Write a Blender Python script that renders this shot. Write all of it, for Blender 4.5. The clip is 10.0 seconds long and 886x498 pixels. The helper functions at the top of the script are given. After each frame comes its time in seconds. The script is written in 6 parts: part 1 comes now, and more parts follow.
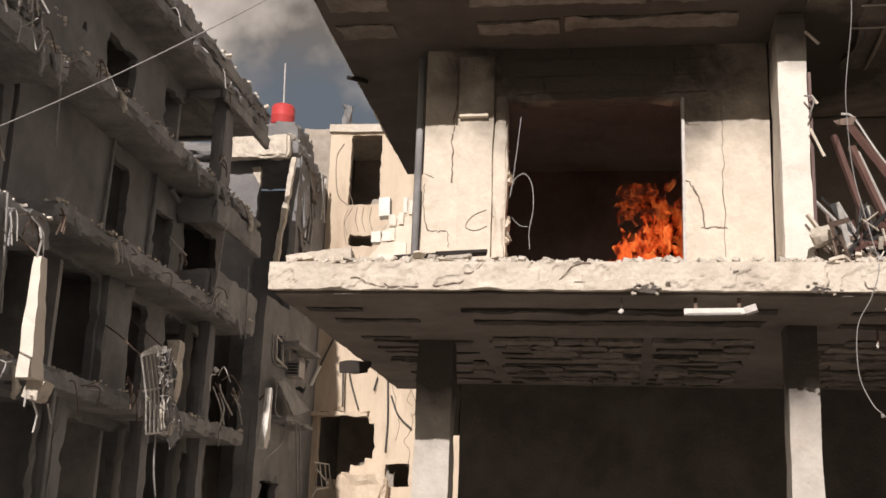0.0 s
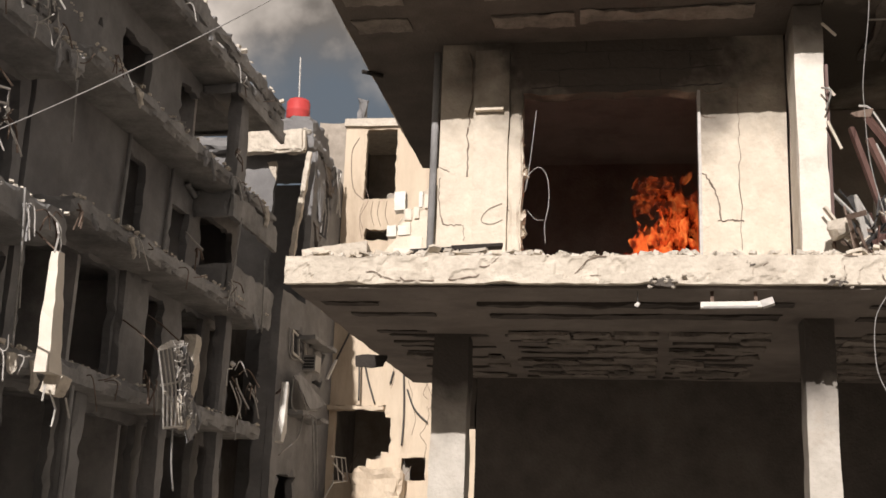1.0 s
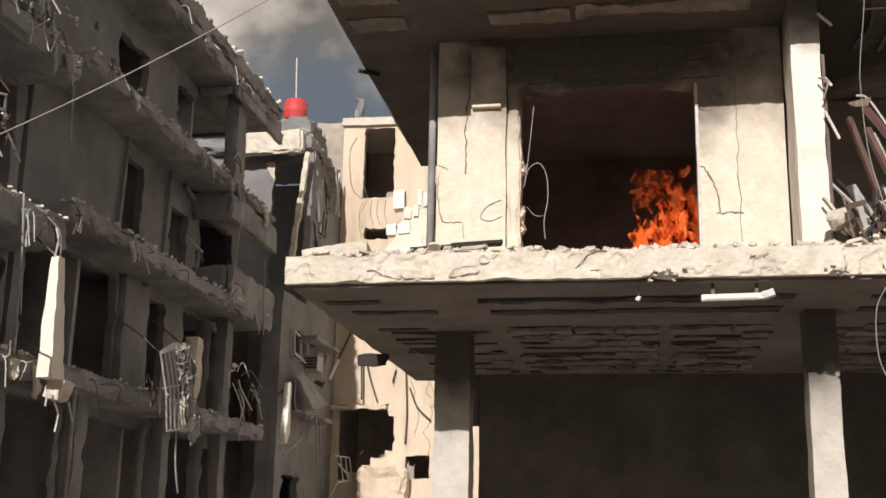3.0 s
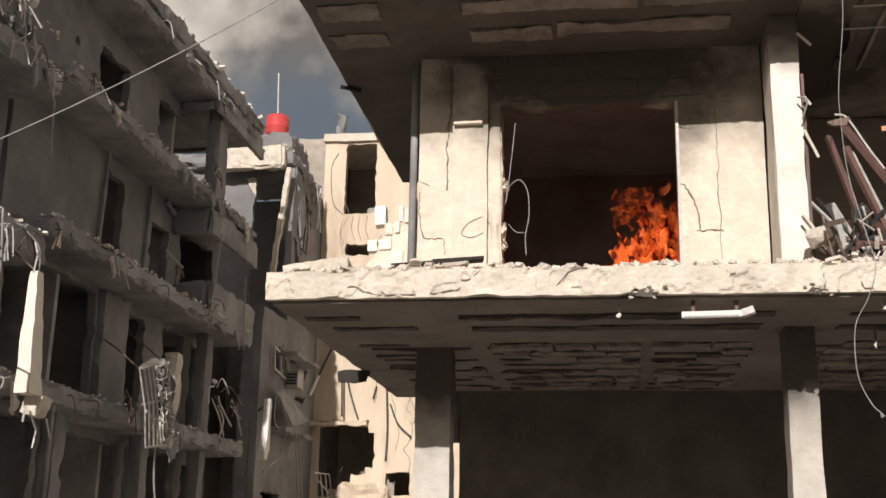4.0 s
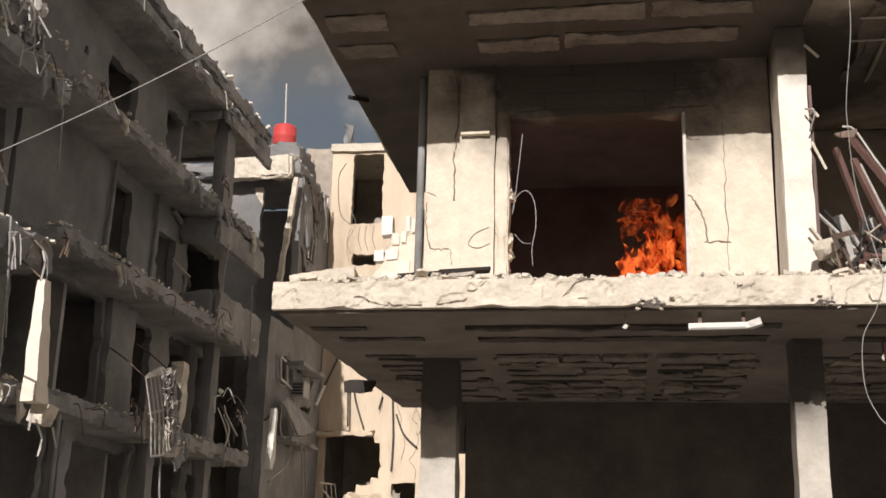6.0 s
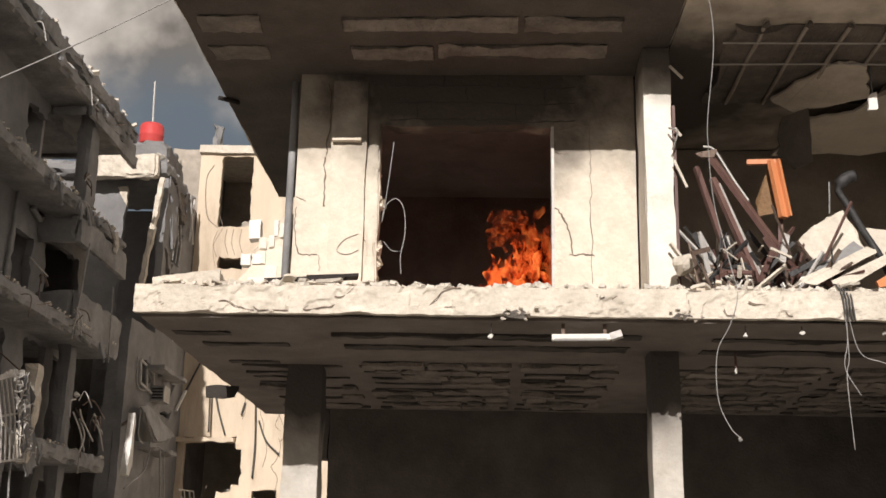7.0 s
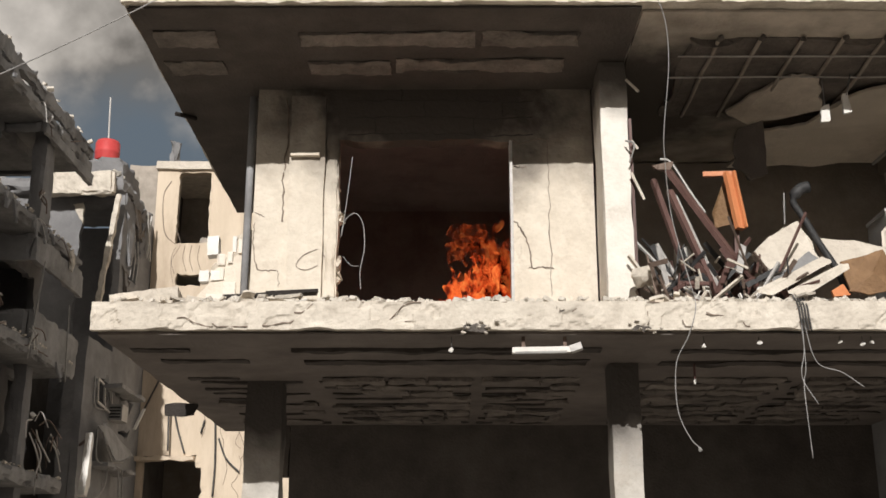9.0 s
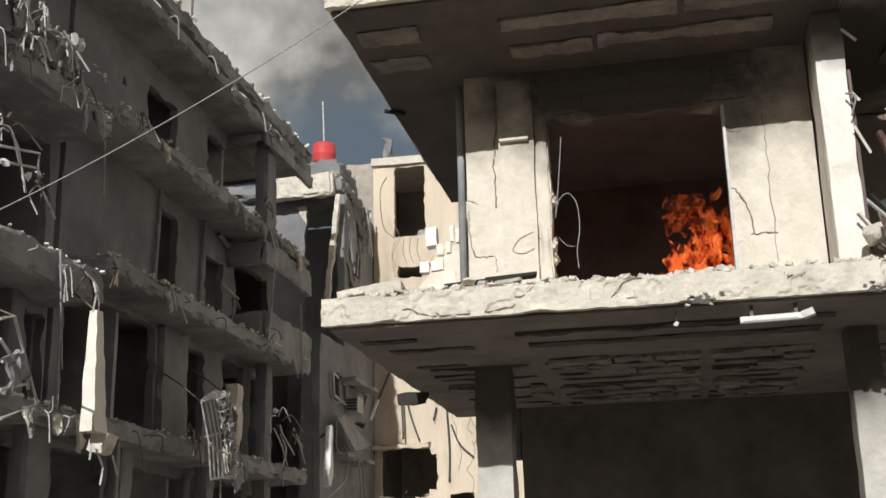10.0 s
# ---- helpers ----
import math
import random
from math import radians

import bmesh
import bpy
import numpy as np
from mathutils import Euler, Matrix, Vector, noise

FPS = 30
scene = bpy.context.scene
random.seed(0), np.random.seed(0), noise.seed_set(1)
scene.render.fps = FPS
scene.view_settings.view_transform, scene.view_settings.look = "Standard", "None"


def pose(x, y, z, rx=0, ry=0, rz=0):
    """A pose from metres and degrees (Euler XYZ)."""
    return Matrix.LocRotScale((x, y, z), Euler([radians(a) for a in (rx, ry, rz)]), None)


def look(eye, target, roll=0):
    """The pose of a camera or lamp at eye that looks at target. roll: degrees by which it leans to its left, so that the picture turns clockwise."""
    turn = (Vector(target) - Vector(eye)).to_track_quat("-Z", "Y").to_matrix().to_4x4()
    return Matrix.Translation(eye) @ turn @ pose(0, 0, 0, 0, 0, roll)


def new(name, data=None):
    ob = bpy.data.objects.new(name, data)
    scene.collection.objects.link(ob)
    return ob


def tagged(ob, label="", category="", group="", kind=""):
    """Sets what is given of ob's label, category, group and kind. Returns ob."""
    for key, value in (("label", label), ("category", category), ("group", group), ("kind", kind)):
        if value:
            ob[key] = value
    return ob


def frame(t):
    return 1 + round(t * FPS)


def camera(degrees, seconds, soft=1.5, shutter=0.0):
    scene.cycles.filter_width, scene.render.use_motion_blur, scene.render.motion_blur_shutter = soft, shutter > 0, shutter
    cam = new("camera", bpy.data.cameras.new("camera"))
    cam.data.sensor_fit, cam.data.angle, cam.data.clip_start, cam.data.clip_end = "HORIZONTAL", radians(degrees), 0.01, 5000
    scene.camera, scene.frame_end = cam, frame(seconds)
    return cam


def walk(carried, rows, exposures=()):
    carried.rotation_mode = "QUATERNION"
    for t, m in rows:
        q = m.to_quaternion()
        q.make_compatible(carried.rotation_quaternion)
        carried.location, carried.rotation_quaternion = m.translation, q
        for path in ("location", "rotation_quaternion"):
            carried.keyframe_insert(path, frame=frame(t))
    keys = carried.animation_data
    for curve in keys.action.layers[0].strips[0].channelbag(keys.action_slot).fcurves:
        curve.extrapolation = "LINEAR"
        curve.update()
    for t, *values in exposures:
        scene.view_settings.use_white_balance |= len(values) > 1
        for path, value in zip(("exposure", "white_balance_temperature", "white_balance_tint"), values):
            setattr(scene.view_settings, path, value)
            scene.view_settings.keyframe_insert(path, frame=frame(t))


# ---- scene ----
cam = camera(41.85, 10.0, soft=1.6)
EYE = (0.0, 0.0, 1.6)
# seconds, tilt, lean, turn of a camera that stands in the street and turns
PATH = [
    (0.0, 104.72, -2.14, 8.27),
    (0.5, 104.24, -1.84, 8.76),
    (1.0, 104.39, -2.17, 9.06),
    (1.5, 104.09, -2.14, 9.72),
    (2.0, 103.50, -2.06, 10.46),
    (2.5, 103.82, -1.49, 9.93),
    (4.0, 105.09, -1.10, 8.37),
    (4.5, 105.36, -0.99, 7.97),
    (5.0, 105.35, -1.03, 8.11),
    (5.5, 105.50, -1.26, 8.54),
    (5.7, 105.54, -1.43, 8.68),
    (6.8, 105.86, -1.20, 5.78),
    (7.0, 106.11, -1.16, 1.95),
    (7.5, 107.96, -1.07, -6.36),
    (8.0, 108.41, 0.26, -12.66),
    (8.5, 107.09, 0.58, -8.63),
    (9.0, 106.83, -0.03, 0.20),
    (9.5, 106.70, 0.50, 5.94),
    (10.0, 106.04, 1.24, 11.68),
]
walk(cam, [(t, pose(*EYE, rx, ry, rz)) for t, rx, ry, rz in PATH],
     [(0.0, 0.15, 6500, 16), (1.0, 0.21, 6450, 14), (2.5, 0.28, 6400, 13), (5.5, 0.26, 6400, 13), (7.5, 0.32, 6350, 12), (8.0, 0.24, 6250, 11), (9.0, 0.12, 6150, 10), (10.0, 0.15, 5850, 6)])

# ---- light ----
SUN_AZ, SUN_EL = radians(2.9), math.atan(0.475 * math.cos(radians(2.9)))
to_sun = Vector((-math.sin(SUN_AZ) * math.cos(SUN_EL), -math.cos(SUN_AZ) * math.cos(SUN_EL), math.sin(SUN_EL)))
sun_data = bpy.data.lights.new("sun", "SUN")
sun_data.energy, sun_data.angle, sun_data.color = 4.3, radians(0.5), (1.0, 0.94, 0.86)
sun = new("sun", sun_data)
sun.matrix_world = look(to_sun * 60, (0, 0, 0))

world = bpy.data.worlds.new("sky")
scene.world = world
world.use_nodes = True
wn, wl = world.node_tree.nodes, world.node_tree.links
wn.clear()
w_out = wn.new("ShaderNodeOutputWorld")
w_bg = wn.new("ShaderNodeBackground")
sky = wn.new("ShaderNodeTexSky")
sky.sky_type, sky.sun_disc = "NISHITA", False
sky.sun_elevation, sky.sun_rotation = SUN_EL, math.pi + SUN_AZ
sky.dust_density = 2.0
w_co = wn.new("ShaderNodeTexCoord")
w_map = wn.new("ShaderNodeMapping")
w_map.inputs["Scale"].default_value = (1.0, 1.0, 1.0)
w_n1 = wn.new("ShaderNodeTexNoise")
w_n1.inputs["Scale"].default_value, w_n1.inputs["Detail"].default_value, w_n1.inputs["Roughness"].default_value = 7.0, 7.0, 0.6
w_n1.inputs["Distortion"].default_value = 0.6
w_r1 = wn.new("ShaderNodeValToRGB")
w_r1.color_ramp.elements[0].position, w_r1.color_ramp.elements[1].position = 0.20, 0.42
w_n2 = wn.new("ShaderNodeTexNoise")
w_n2.inputs["Scale"].default_value, w_n2.inputs["Detail"].default_value = 9.0, 8.0
w_r2 = wn.new("ShaderNodeValToRGB")
w_r2.color_ramp.elements[0].position, w_r2.color_ramp.elements[0].color = 0.40, (1.35, 1.2, 1.02, 1)
w_r2.color_ramp.elements[1].position, w_r2.color_ramp.elements[1].color = 0.62, (5.0, 4.45, 3.8, 1)
w_mix = wn.new("ShaderNodeMix")
w_mix.data_type = "RGBA"
wl.new(w_co.outputs["Generated"], w_map.inputs["Vector"])
wl.new(w_map.outputs["Vector"], w_n1.inputs["Vector"])
wl.new(w_map.outputs["Vector"], w_n2.inputs["Vector"])
wl.new(w_n1.outputs["Fac"], w_r1.inputs["Fac"])
wl.new(w_n2.outputs["Fac"], w_r2.inputs["Fac"])
wl.new(w_r1.outputs["Color"], w_mix.inputs["Factor"])
wl.new(sky.outputs["Color"], w_mix.inputs["A"])
wl.new(w_r2.outputs["Color"], w_mix.inputs["B"])
# slate-blue clear air low over the side street, below the smoke
w_sep = wn.new("ShaderNodeSeparateXYZ")
wl.new(w_co.outputs["Generated"], w_sep.inputs["Vector"])
w_add = wn.new("ShaderNodeMath")
w_add.operation = "MULTIPLY_ADD"
w_add.inputs[1].default_value = 0.16
wl.new(w_n2.outputs["Fac"], w_add.inputs[0])
wl.new(w_sep.outputs["Z"], w_add.inputs[2])
w_low = wn.new("ShaderNodeMapRange")
w_low.interpolation_type = "SMOOTHSTEP"
w_low.inputs["From Min"].default_value, w_low.inputs["From Max"].default_value = 0.43, 0.50
w_low.inputs["To Min"].default_value, w_low.inputs["To Max"].default_value = 1.0, 0.0
wl.new(w_add.outputs["Value"], w_low.inputs["Value"])
w_way = wn.new("ShaderNodeMapRange")
w_way.interpolation_type = "SMOOTHSTEP"
w_way.inputs["From Min"].default_value, w_way.inputs["From Max"].default_value = 0.55, 0.8
wl.new(w_sep.outputs["Y"], w_way.inputs["Value"])
w_both = wn.new("ShaderNodeMath")
w_both.operation = "MULTIPLY"
wl.new(w_low.outputs["Result"], w_both.inputs[0])
wl.new(w_way.outputs["Result"], w_both.inputs[1])
w_mix2 = wn.new("ShaderNodeMix")
w_mix2.data_type = "RGBA"
wl.new(w_both.outputs["Value"], w_mix2.inputs["Factor"])
wl.new(w_mix.outputs["Result"], w_mix2.inputs["A"])
w_mix2.inputs["B"].default_value = (1.0, 1.2, 1.38, 1)
wl.new(w_mix2.outputs["Result"], w_bg.inputs["Color"])
w_bg.inputs["Strength"].default_value = 0.118
wl.new(w_bg.outputs["Background"], w_out.inputs["Surface"])
scene.view_settings.exposure = 0.0

# ---- materials ----
def mat(name, c1, c2, scale=3.0, rough=0.9, bump=0.4, stain=None, stain_scale=0.6, stain_at=(0.5, 0.68), metal=0.0, pieces=0.0, streak=(1, 1, 1), fine=28.0):
    """Two colours mixed by coarse noise, a stain of its own shape, fine grain in the relief."""
    m = bpy.data.materials.new(name)
    m.use_nodes = True
    n, l = m.node_tree.nodes, m.node_tree.links
    b = n["Principled BSDF"]
    b.inputs["Roughness"].default_value, b.inputs["Metallic"].default_value = rough, metal
    b.inputs["Specular IOR Level"].default_value = 0.25
    co = n.new("ShaderNodeTexCoord")
    mp = n.new("ShaderNodeMapping")
    mp.inputs["Scale"].default_value = streak
    l.new(co.outputs["Object"], mp.inputs["Vector"])
    n1 = n.new("ShaderNodeTexNoise")
    n1.inputs["Scale"].default_value, n1.inputs["Detail"].default_value, n1.inputs["Roughness"].default_value = scale, 8.0, 0.65
    l.new(mp.outputs["Vector"], n1.inputs["Vector"])
    r = n.new("ShaderNodeValToRGB")
    r.color_ramp.elements[0].position, r.color_ramp.elements[1].position = 0.32, 0.68
    r.color_ramp.elements[0].color, r.color_ramp.elements[1].color = (*c1, 1), (*c2, 1)
    l.new(n1.outputs["Fac"], r.inputs["Fac"])
    col = r.outputs["Color"]
    if stain:
        n2 = n.new("ShaderNodeTexNoise")
        n2.inputs["Scale"].default_value, n2.inputs["Detail"].default_value, n2.inputs["Roughness"].default_value = stain_scale, 9.0, 0.7
        l.new(mp.outputs["Vector"], n2.inputs["Vector"])
        r2 = n.new("ShaderNodeValToRGB")
        r2.color_ramp.elements[0].position, r2.color_ramp.elements[1].position = stain_at
        l.new(n2.outputs["Fac"], r2.inputs["Fac"])
        mx = n.new("ShaderNodeMix")
        mx.data_type = "RGBA"
        l.new(r2.outputs["Color"], mx.inputs["Factor"])
        l.new(col, mx.inputs["A"])
        mx.inputs["B"].default_value = (*stain, 1)
        col = mx.outputs["Result"]
    if pieces:
        oi = n.new("ShaderNodeObjectInfo")
        mr = n.new("ShaderNodeMapRange")
        mr.inputs["To Min"].default_value, mr.inputs["To Max"].default_value = 1 - pieces, 1 + pieces * 0.5
        l.new(oi.outputs["Random"], mr.inputs["Value"])
        hs = n.new("ShaderNodeHueSaturation")
        l.new(mr.outputs["Result"], hs.inputs["Value"])
        l.new(col, hs.inputs["Color"])
        col = hs.outputs["Color"]
    l.new(col, b.inputs["Base Color"])
    n3 = n.new("ShaderNodeTexNoise")
    n3.inputs["Scale"].default_value, n3.inputs["Detail"].default_value = fine, 6.0
    l.new(mp.outputs["Vector"], n3.inputs["Vector"])
    bp = n.new("ShaderNodeBump")
    bp.inputs["Strength"].default_value, bp.inputs["Distance"].default_value = bump, 0.03
    l.new(n3.outputs["Fac"], bp.inputs["Height"])
    l.new(bp.outputs["Normal"], b.inputs["Normal"])
    return m


M_SLAB = mat("pale_concrete", (0.44, 0.39, 0.325), (0.68, 0.62, 0.53), 6, stain=(0.33, 0.285, 0.235), stain_scale=3.0, stain_at=(0.52, 0.70), bump=0.5, fine=22)
M_PLASTER = mat("cream_plaster", (0.55, 0.48, 0.39), (0.70, 0.63, 0.53), 2.2, stain=(0.46, 0.39, 0.31), stain_scale=1.4, stain_at=(0.55, 0.8), bump=0.3)
# dark concrete for undersides and inner walls; their shade is in the colour
M_SOFFIT = mat("shaded_concrete", (0.135, 0.116, 0.102), (0.20, 0.175, 0.154), 2.0, stain=(0.095, 0.082, 0.073), stain_scale=0.7, stain_at=(0.45, 0.75), bump=0.5)
M_TILE = mat("bared_hollow_tile", (0.15, 0.13, 0.113), (0.25, 0.22, 0.192), 5.0, stain=(0.10, 0.087, 0.077), stain_scale=1.2, stain_at=(0.45, 0.7), bump=0.9, pieces=0.15)
# near black for recesses and one inner wall, shade put into the colour
M_GROOVE = mat("recess_shade", (0.05, 0.043, 0.038), (0.075, 0.064, 0.056), 2.0, bump=0.4)
# darker copy of the soffit colour for the upper slab's shade
M_DARKSOFFIT = mat("shaded_soffit", (0.07, 0.06, 0.052), (0.105, 0.091, 0.08), 2.0, stain=(0.055, 0.047, 0.041), stain_scale=0.7, stain_at=(0.45, 0.7), bump=0.5)
# near black for inner walls and holes; their shade is in the colour
M_INNERSHADE = mat("inner_shade", (0.07, 0.06, 0.053), (0.13, 0.115, 0.10), 1.5, bump=0.4)


def dark_plume_over(m, at, reach, colour):
    """Adds a ragged dark plume, soot and painted shade, round a point of the object, wider than high, to a material
    made by mat().
    """
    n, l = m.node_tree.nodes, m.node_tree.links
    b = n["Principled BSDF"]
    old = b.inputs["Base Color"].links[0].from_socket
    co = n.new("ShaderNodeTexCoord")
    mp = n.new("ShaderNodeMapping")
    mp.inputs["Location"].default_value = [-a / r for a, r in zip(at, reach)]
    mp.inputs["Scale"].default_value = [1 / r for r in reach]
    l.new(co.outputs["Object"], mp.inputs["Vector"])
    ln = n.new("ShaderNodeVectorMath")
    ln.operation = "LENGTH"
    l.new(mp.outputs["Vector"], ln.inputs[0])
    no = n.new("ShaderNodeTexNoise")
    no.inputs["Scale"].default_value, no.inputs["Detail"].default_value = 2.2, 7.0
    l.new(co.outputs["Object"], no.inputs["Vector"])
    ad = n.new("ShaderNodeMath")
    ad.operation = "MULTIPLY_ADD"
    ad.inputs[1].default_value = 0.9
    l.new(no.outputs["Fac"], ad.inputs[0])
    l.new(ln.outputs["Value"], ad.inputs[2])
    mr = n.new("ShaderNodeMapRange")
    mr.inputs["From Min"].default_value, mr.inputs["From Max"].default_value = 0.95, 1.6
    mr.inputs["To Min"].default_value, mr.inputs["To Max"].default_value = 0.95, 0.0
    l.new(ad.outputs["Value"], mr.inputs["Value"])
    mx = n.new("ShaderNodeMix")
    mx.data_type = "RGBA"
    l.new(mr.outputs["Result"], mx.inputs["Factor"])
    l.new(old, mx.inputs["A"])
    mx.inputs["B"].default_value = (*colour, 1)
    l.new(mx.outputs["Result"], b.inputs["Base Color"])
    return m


# soot over the opening, and the upper slab's shade, in one plume
M_SOOTSHADEWALL = dark_plume_over(mat("sooty_shaded_plaster", (0.57, 0.505, 0.415), (0.69, 0.62, 0.52), 5, stain=(0.50, 0.43, 0.345), stain_scale=3.5, stain_at=(0.53, 0.75), bump=0.5, fine=18), (-0.15, 12.0, 7.15), (2.5, 6.0, 1.45), (0.055, 0.046, 0.040))
# column tops darkened by soot and by the slab's painted shade
M_SOOTSHADECOL = dark_plume_over(mat("sooty_shaded_column", (0.42, 0.39, 0.345), (0.54, 0.505, 0.455), 5, stain=(0.36, 0.31, 0.26), stain_scale=2.2, stain_at=(0.55, 0.75), bump=0.4), (0.0, 12.0, 4.0), (9.0, 8.0, 1.25), (0.06, 0.052, 0.046))
M_CHAR = mat("smoked_room_plaster", (0.16, 0.135, 0.125), (0.22, 0.188, 0.175), 1.5, stain=(0.12, 0.10, 0.092), stain_scale=0.8, bump=0.4)
# column top darkened: the upper slab's shade is put into the colour
M_COLUMN = dark_plume_over(mat("white_plaster_column", (0.66, 0.61, 0.54), (0.79, 0.75, 0.68), 3, stain=(0.50, 0.45, 0.38), stain_scale=2.0, stain_at=(0.58, 0.8), bump=0.3), (1.75, 11.4, 7.2), (1.5, 2.0, 0.75), (0.09, 0.077, 0.066))
# near black for small dark parts and for shade put into colour
M_NEARBLACK = mat("near_black", (0.022, 0.019, 0.017), (0.045, 0.038, 0.033), 1.5, bump=0.4)
M_PATCH = mat("bared_concrete", (0.36, 0.32, 0.27), (0.52, 0.47, 0.40), 6, bump=0.9)
M_GREY = mat("grey_concrete", (0.19, 0.187, 0.187), (0.33, 0.325, 0.32), 1.0, stain=(0.105, 0.103, 0.103), stain_scale=0.45, stain_at=(0.45, 0.75), bump=0.6, fine=12)
M_RUIN = mat("sooty_grey_render", (0.17, 0.167, 0.168), (0.26, 0.256, 0.256), 0.7, stain=(0.12, 0.117, 0.118), stain_scale=0.4, stain_at=(0.42, 0.75), bump=0.35, fine=9)
M_RUINROOM = mat("pale_grey_room_plaster", (0.34, 0.33, 0.325), (0.48, 0.465, 0.455), 0.9, stain=(0.24, 0.232, 0.228), stain_scale=0.5, bump=0.3)
M_GREYWALL = mat("grey_render", (0.20, 0.198, 0.2), (0.34, 0.335, 0.335), 0.9, stain=(0.09, 0.089, 0.09), stain_scale=0.5, stain_at=(0.45, 0.72), bump=0.4, fine=10)
M_CREAM = mat("cream_stone", (0.50, 0.41, 0.31), (0.64, 0.54, 0.42), 0.8, stain=(0.40, 0.32, 0.24), stain_scale=0.5, streak=(1, 1, 0.25), bump=0.3)
M_WHITE = mat("white_block", (0.68, 0.65, 0.60), (0.80, 0.77, 0.72), 4, bump=0.4, pieces=0.08)
M_BLOCK = mat("masonry_block", (0.58, 0.54, 0.47), (0.72, 0.67, 0.59), 5, bump=0.4, pieces=0.07)
M_ROOM = mat("room_plaster", (0.56, 0.50, 0.42), (0.68, 0.61, 0.52), 1.5, stain=(0.34, 0.29, 0.24), stain_scale=0.7, stain_at=(0.5, 0.75), bump=0.3)
# ceiling plaster that darkens towards its left end
M_ROOMDARK = dark_plume_over(mat("darkened_ceiling_plaster", (0.50, 0.445, 0.37), (0.62, 0.555, 0.47), 1.5, stain=(0.30, 0.26, 0.215), stain_scale=0.9, stain_at=(0.5, 0.75), bump=0.3), (1.9, 12.4, 7.1), (2.1, 2.6, 3.0), (0.06, 0.052, 0.045))
M_PALE = mat("pale_room_plaster", (0.66, 0.60, 0.52), (0.78, 0.72, 0.63), 1.5, stain=(0.48, 0.42, 0.35), stain_scale=0.8, stain_at=(0.55, 0.8), bump=0.08)
# dimmer copy of the room plaster, with shade put into the colour
M_DIMROOM = mat("dim_plaster", (0.30, 0.263, 0.222), (0.42, 0.37, 0.315), 1.5, stain=(0.19, 0.165, 0.14), stain_scale=0.7, stain_at=(0.45, 0.75), bump=0.3)
M_RUBBLE = mat("rubble_stone", (0.42, 0.38, 0.32), (0.66, 0.61, 0.54), 6, bump=0.9, pieces=0.25)
M_STEEL = mat("rusty_steel", (0.10, 0.07, 0.055), (0.20, 0.15, 0.12), 9, rough=0.65, bump=0.4, metal=0.5)
M_PALESTEEL = mat("dusty_steel", (0.38, 0.36, 0.34), (0.55, 0.53, 0.50), 9, rough=0.6, bump=0.2, metal=0.2)
M_WOODRED = mat("red_brown_wood", (0.075, 0.04, 0.034), (0.14, 0.08, 0.068), 6, rough=0.5, streak=(1, 1, 0.15), bump=0.2)
M_ORANGE = mat("orange_wood", (0.48, 0.17, 0.07), (0.60, 0.25, 0.11), 5, rough=0.5, streak=(1, 1, 0.15), bump=0.2)
M_BROWN = mat("brown_board", (0.15, 0.085, 0.042), (0.25, 0.15, 0.078), 6, rough=0.7, bump=0.4)
M_BLACK = mat("black_metal", (0.02, 0.02, 0.021), (0.05, 0.048, 0.047), 6, rough=0.55, bump=0.3)
M_RED = mat("maroon_cloth", (0.075, 0.008, 0.014), (0.13, 0.016, 0.024), 5, stain=(0.45, 0.30, 0.26), stain_scale=6, stain_at=(0.57, 0.62), bump=0.4)
M_TAN = mat("tan_cloth", (0.15, 0.105, 0.06), (0.25, 0.18, 0.11), 7, bump=0.6)
M_TANK = mat("red_tank", (0.44, 0.045, 0.045), (0.54, 0.075, 0.07), 2, rough=0.5, bump=0.15)
M_CABLE = mat("pale_cable", (0.20, 0.195, 0.185), (0.33, 0.32, 0.31), 8, rough=0.6, bump=0.1)
M_DARKCABLE = mat("dark_cable", (0.04, 0.037, 0.035), (0.09, 0.085, 0.08), 8, rough=0.6, bump=0.1)
M_GROUND = mat("dusty_road", (0.32, 0.29, 0.255), (0.46, 0.42, 0.37), 0.8, stain=(0.17, 0.155, 0.14), stain_scale=0.3, bump=0.8, fine=8)
# white enamel greyed: the washing machine's shade is put into the colour
M_ENAMEL = mat("white_enamel", (0.24, 0.235, 0.225), (0.38, 0.37, 0.355), 3, rough=0.4, bump=0.15, stain=(0.34, 0.32, 0.29), stain_scale=2.0)


# ---- mesh tools ----
def part(name, bm, material, parent=None, label="", smooth=False):
    me = bpy.data.meshes.new(name)
    bm.normal_update()
    bm.to_mesh(me)
    bm.free()
    if smooth:
        me.polygons.foreach_set("use_smooth", [True] * len(me.polygons))
    me.materials.append(material)
    ob = new(name, me)
    ob.parent = parent
    if label:
        ob["label"] = label
    return ob


def thing(name, at, label, category, group="", kind=""):
    e = new(name)
    e.location = at
    e.empty_display_size = 0.1
    return tagged(e, label, category, group, kind)


def put(parent, ob):
    """Parents a part whose mesh is written in world metres."""
    ob.parent = parent
    ob.matrix_parent_inverse = Matrix.Translation(-Vector(parent.location))
    return ob


def box(bm, x0, x1, y0, y1, z0, z1, m=None):
    v = [bm.verts.new(p) for p in ((x0, y0, z0), (x1, y0, z0), (x1, y1, z0), (x0, y1, z0), (x0, y0, z1), (x1, y0, z1), (x1, y1, z1), (x0, y1, z1))]
    for f in ((3, 2, 1, 0), (4, 5, 6, 7), (0, 1, 5, 4), (1, 2, 6, 5), (2, 3, 7, 6), (3, 0, 4, 7)):
        bm.faces.new([v[i] for i in f])
    if m is not None:
        for q in v:
            q.co = m @ q.co
    return v


